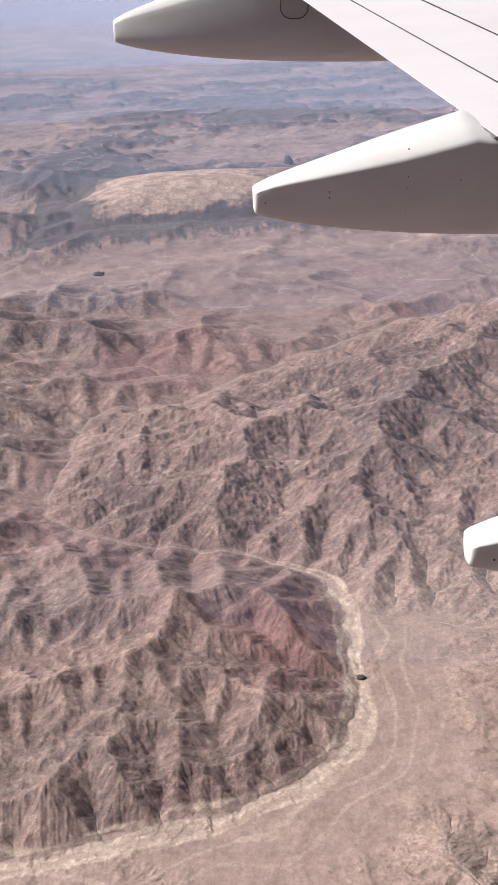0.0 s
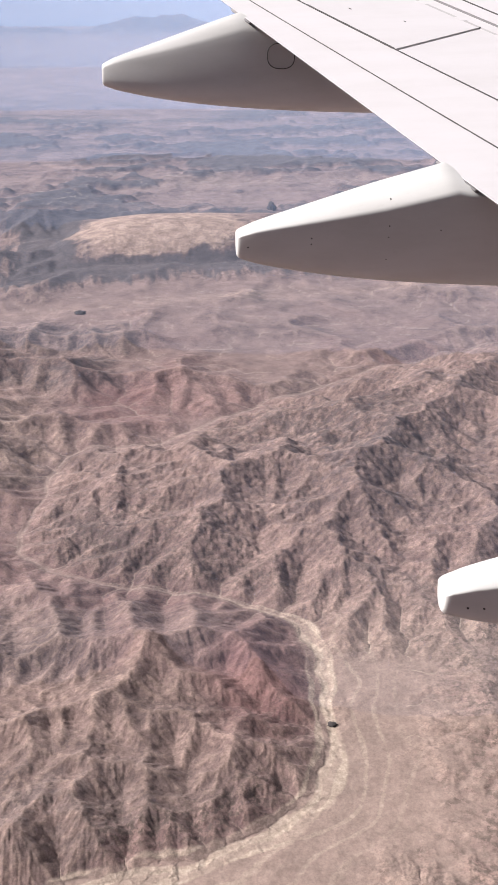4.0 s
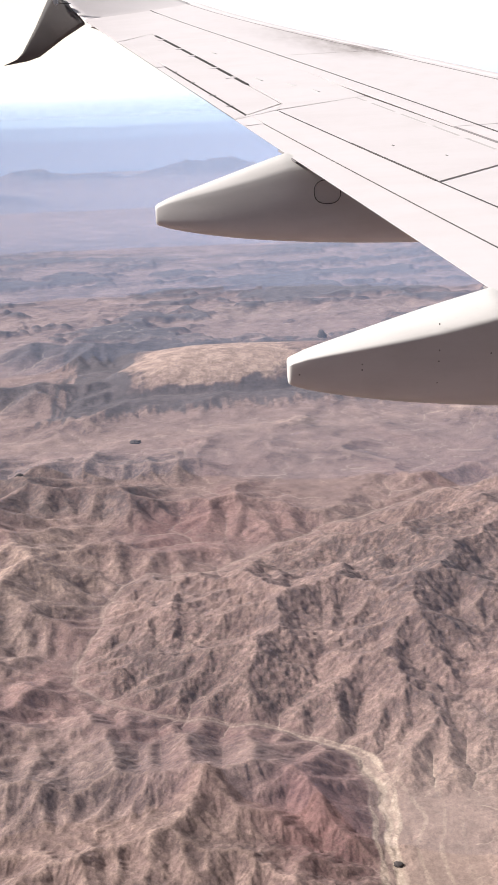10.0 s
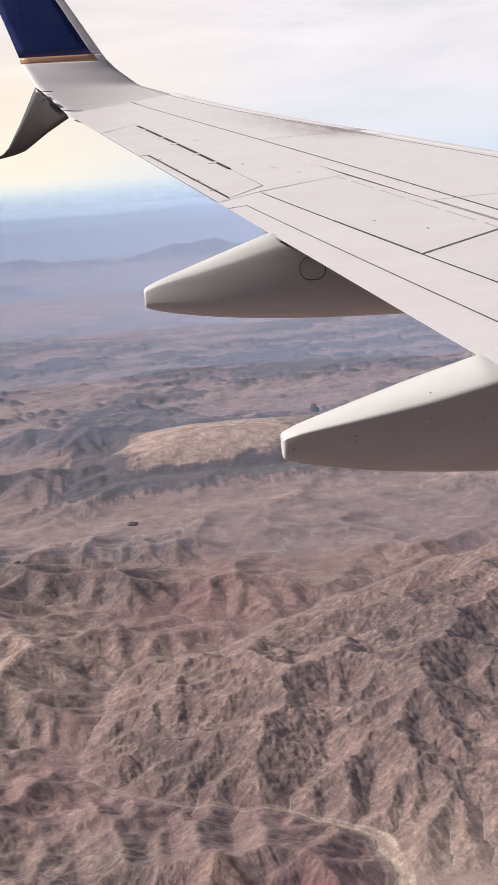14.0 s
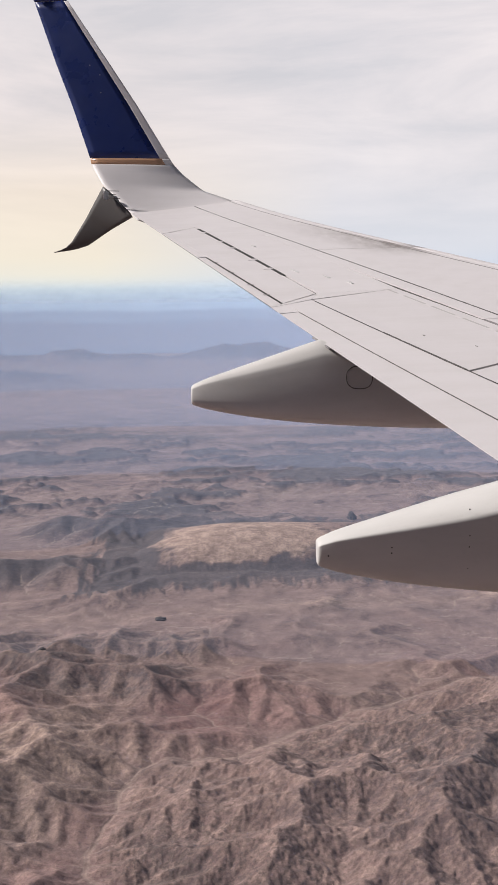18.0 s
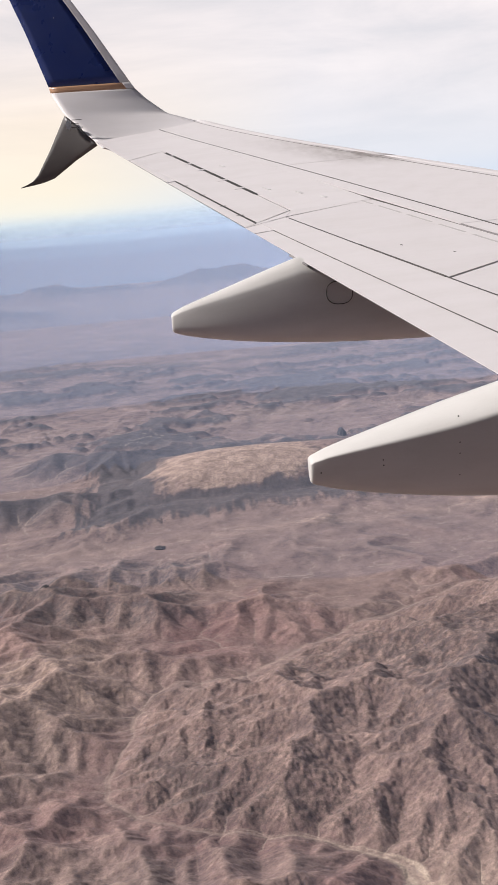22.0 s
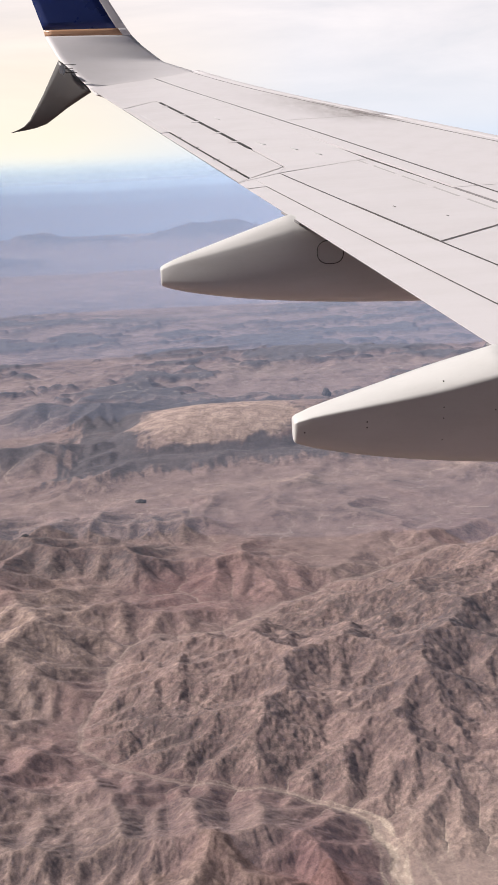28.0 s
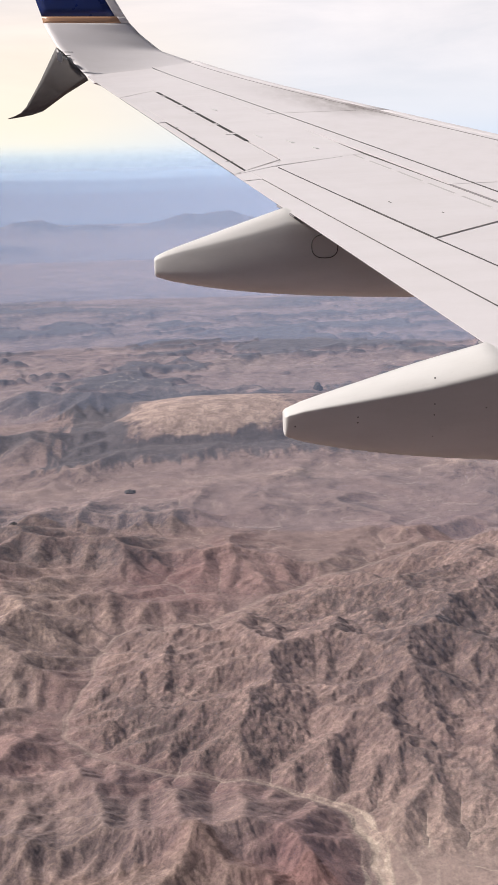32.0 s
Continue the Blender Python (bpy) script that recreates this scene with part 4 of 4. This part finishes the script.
def fairing(y, x, top, low, wide, rise, name_label, half_section=HALF):
    """A canoe-shaped fairing that hangs under the trailing edge; x, top and low are those of its blunt tail."""

    section = half_section + [(-u, v) for u, v in half_section[-2:0:-1]]
    joint = trailing(y)
    climb = (joint.z + rise - top) / (joint.x - x)

    def form(d):
        over = top + climb * d + 0.02 * (1 - math.exp(-d / 0.05))
        under = low - 0.222 * (1 - math.exp(-d / 0.85)) - 0.012 * (1 - math.exp(-d / 0.04))
        half = wide * (0.38 + 0.62 * (1 - math.exp(-d / 0.55)))
        if x + d > joint.x:
            roof = skin(y, (x + d - trailing(y).x) / (leading(y).x - trailing(y).x)).z + 0.02
            over = min(over, max(roof, under + 0.12))
        if d > 2.4:
            under = under + (over - under) * min((d - 2.4) / 1.3, 1) ** 1.6 * 0.9
            half *= 1 - 0.75 * min((d - 2.4) / 1.3, 1) ** 2
        return over, under, half

    def ring(d, shrink=1.0):
        over, under, half = form(d)
        mid, tall = (over + under) / 2, (over - under) / 2
        places = []
        for u, v in section:
            lean = 0.21 * u * half * (0.5 + 0.5 * v) * min(d / 0.7, 1)       # the top follows the wing's dihedral
            at = Vector((x + d, y + shrink * half * u, mid + shrink * tall * v + lean))
            edge = trailing(at.y)
            if at.x > edge.x:                                               # under the wing's skin
                at.z = min(at.z, skin(at.y, (at.x - edge.x) / (leading(at.y).x - edge.x)).z - 0.015)
            places.append(at)
        return places

    rings = [ring(0.0, 0.86), ring(0.003, 0.94), ring(0.009, 0.98), ring(0.020, 1.0)]
    rings += [ring(d) for d in np.r_[np.linspace(0.09, 2.4, 34), np.linspace(2.5, 3.65, 14)]]
    body = part("flap_track_fairing", loft(rings), FAIRING, wing, name_label)

    def side(d, share):
        """A place on the near side: d from the tail, share 0 at the bottom to 1 at the top."""
        over, under, half = form(d)
        return Vector((x + d, y - half * float(np.interp(share * 2 - 1, [v for u, v in half_section], [u for u, v in half_section])) - 0.001, under + (over - under) * share))

    return body, side


def disc(place, radius, thick=0.004):
    bm = bmesh.new()
    bmesh.ops.create_cone(bm, cap_ends=True, segments=10, radius1=radius, radius2=radius * 0.8, depth=thick, matrix=Matrix.Translation(place) @ Matrix.Rotation(math.pi / 2, 4, "X"))
    return bm


def band(places, radius):
    """A thin closed cord through places on a surface."""
    rings = []
    n = len(places)
    for k in range(n):
        p, ahead = places[k], (places[(k + 1) % n] - places[k - 1]).normalized()
        across = ahead.cross(Vector((0, 1, 0))).normalized()
        rings.append([p + radius * (math.cos(a) * across + math.sin(a) * Vector((0, 1, 0))) for a in np.linspace(0, 2 * math.pi, 6)[:-1]])
    rings.append(rings[0])
    return loft(rings, caps=False)


outer, near_side = fairing(7.92, -0.175, -0.733, -0.870, 0.19, 0.004, "grey-white canoe fairing with a round access panel", LEANING)
ringed = []
for k in range(36):
    a = 2 * math.pi * k / 36
    ringed.append((0.098 * math.copysign(abs(math.cos(a)) ** 0.8, math.cos(a)), 0.078 * math.copysign(abs(math.sin(a)) ** 0.8, math.sin(a))))
part("access_panel", band([near_side(1.27 + dx, 0.57 + dz / 0.62) for dx, dz in ringed], 0.0035), SEAM, outer, "dark outline of a rounded access panel")
middle, near_side = fairing(5.10, 0.51, -1.264, -1.390, 0.20, 0.028, "grey-white canoe fairing with small dark fasteners")
for d, share in ((0.05, 0.50), (0.36, 0.62), (0.36, 0.53), (0.74, 0.93), (0.74, 0.66), (0.74, 0.54), (0.74, 0.30), (1.0, 0.55)):
    part("fastener", disc(near_side(d, share), 0.0045), SEAM, middle, "small dark screw")
inner, near_side = fairing(2.62, 0.90, -1.763, -1.858, 0.14, 0.01, "grey-white canoe fairing tail under the inner flap")
for d, share in ((0.07, 0.45), (0.12, 0.45)):
    part("fastener", disc(near_side(d, share), 0.004), SEAM, inner, "small dark screw")
for y, wide in ((7.92, 0.17), (5.10, 0.18)):
    a, b = trailing(y + wide), trailing(y - wide)
    rings = [[p + Vector((0.010 * math.cos(t) - 0.006, 0, 0.008 * math.sin(t) - 0.010)) for t in np.linspace(0, 2 * math.pi, 9)[:-1]] for p in (a, a.lerp(b, 0.5), b)]
    part("seal_strip", loft(rings), LINE, outer if y > 6 else middle, "worn grey rubber seal strip")


# ---------------------------------------------------------------- the cabin wall behind the camera
def cabin_wall():
    """The fuselage tube, added unseen and dark to limit bounced light, with the one window that the view goes through.
    """
    bm = bmesh.new()
    xs = np.r_[np.linspace(-9, -0.6, 13), np.linspace(-0.14, 0.14, 5), np.linspace(0.6, 9, 13)]
    angles = np.r_[np.linspace(-180, -5, 36), np.linspace(8, 24, 9), np.linspace(29, 175, 30)]
    layers = []
    for radius in (1.88, 1.82):
        layers.append([[bm.verts.new((x, -1.70 + radius * math.cos(radians(a)), -0.50 + radius * math.sin(radians(a)))) for a in angles] for x in xs])
    n = len(angles)

    def open_at(i, j):
        return -0.15 < (xs[i] + xs[i + 1]) / 2 < 0.15 and 8 <= angles[j] and angles[(j + 1) % n] <= 24 and j + 1 < n

    for i in range(len(xs) - 1):
        for j in range(n):
            k = (j + 1) % n
            if open_at(i, j):
                continue
            for layer, flip in ((layers[0], False), (layers[1], True)):
                quad = (layer[i][j], layer[i + 1][j], layer[i + 1][k], layer[i][k])
                bm.faces.new(quad[::-1] if flip else quad).smooth = True
    # the window's rim
    rim = {}
    for i in range(len(xs) - 1):
        for j in range(n - 1):
            if open_at(i, j):
                for e in (((i, j), (i + 1, j)), ((i + 1, j), (i + 1, j + 1)), ((i + 1, j + 1), (i, j + 1)), ((i, j + 1), (i, j))):
                    rim[e] = rim.get(e[::-1], 0) + 1
    for (a, b) in [e for e in rim if (e[1], e[0]) not in rim]:
        bm.faces.new((layers[0][a[0]][a[1]], layers[0][b[0]][b[1]], layers[1][b[0]][b[1]], layers[1][a[0]][a[1]]))
    for i in (0, len(xs) - 1):
        bm.faces.new(layers[0][i])
    mesh = bpy.data.meshes.new("cabin_wall")
    bm.to_mesh(mesh)
    bm.free()
    mesh.materials.append(GREY)
    ob = new("cabin_wall", mesh)
    ob.location = (0, 0, H)
    return tagged(ob, "plain dark cabin wall with one open window, added out of view", "wall", kind="structure")


cabin_wall()


# ---------------------------------------------------------------- dark outcrops on the near ground
def ground_at(x, y):
    """The height of the ground at a plan place in metres."""
    hit, place, _, _ = ground.ray_cast(Vector((x, y, 200)), Vector((0, 0, -1)))
    return place.z


def outcrop(x, y, wide, tall, seed, label):
    """A craggy mound of dark rock, broken into facets, bedded in the ground."""
    bm = bmesh.new()
    bmesh.ops.create_icosphere(bm, subdivisions=4, radius=1)
    for v in bm.verts:
        d = v.co.normalized()
        rough = 1 + 0.30 * noise.noise(d * 1.7 + Vector((seed, 0, 0))) + 0.16 * noise.noise(d * 4.5 + Vector((0, seed, 0))) + 0.07 * noise.noise(d * 11)
        v.co = Vector((d.x * wide * rough, d.y * wide * 1.25 * rough, max(d.z, -0.4) * tall * rough))
    mesh = bpy.data.meshes.new("rock_outcrop")
    bm.to_mesh(mesh)
    bm.free()
    mesh.materials.append(BASALT)
    ob = new("rock_outcrop", mesh)
    ob.location = (x, y, ground_at(x, y) - 0.1 * tall)
    ob.rotation_euler = (0, 0, seed * 1.3)
    return tagged(ob, label, "rock", "dark outcrops on the desert ground")


BASALT, bn = material("dark_basalt")
spot = bn.add("ShaderNodeTexCoord").outputs["Object"]
finish(bn, bn.ramp(bn.noise(spot, 2.2, 6, 0.65), (0.32, (0.035, 0.031, 0.032)), (0.55, (0.070, 0.060, 0.058)), (0.72, (0.13, 0.105, 0.095))), 0.92, bn.noise(spot, 5.0, 5, 0.7), 0.8, 0.12)

outcrop(25.2, 114.5, 0.55, 0.4, 1, "dark rounded rock standing in the pale river bed")
outcrop(-17.0, 299.0, 1.4, 0.9, 6, "small dark rock on the open pale plain")
outcrop(58.0, 432.0, 1.7, 3.4, 3, "dark pointed butte alone on the plain")
outcrop(-46.0, 262.0, 1.0, 0.8, 9, "dark rounded knob among the pink hills")
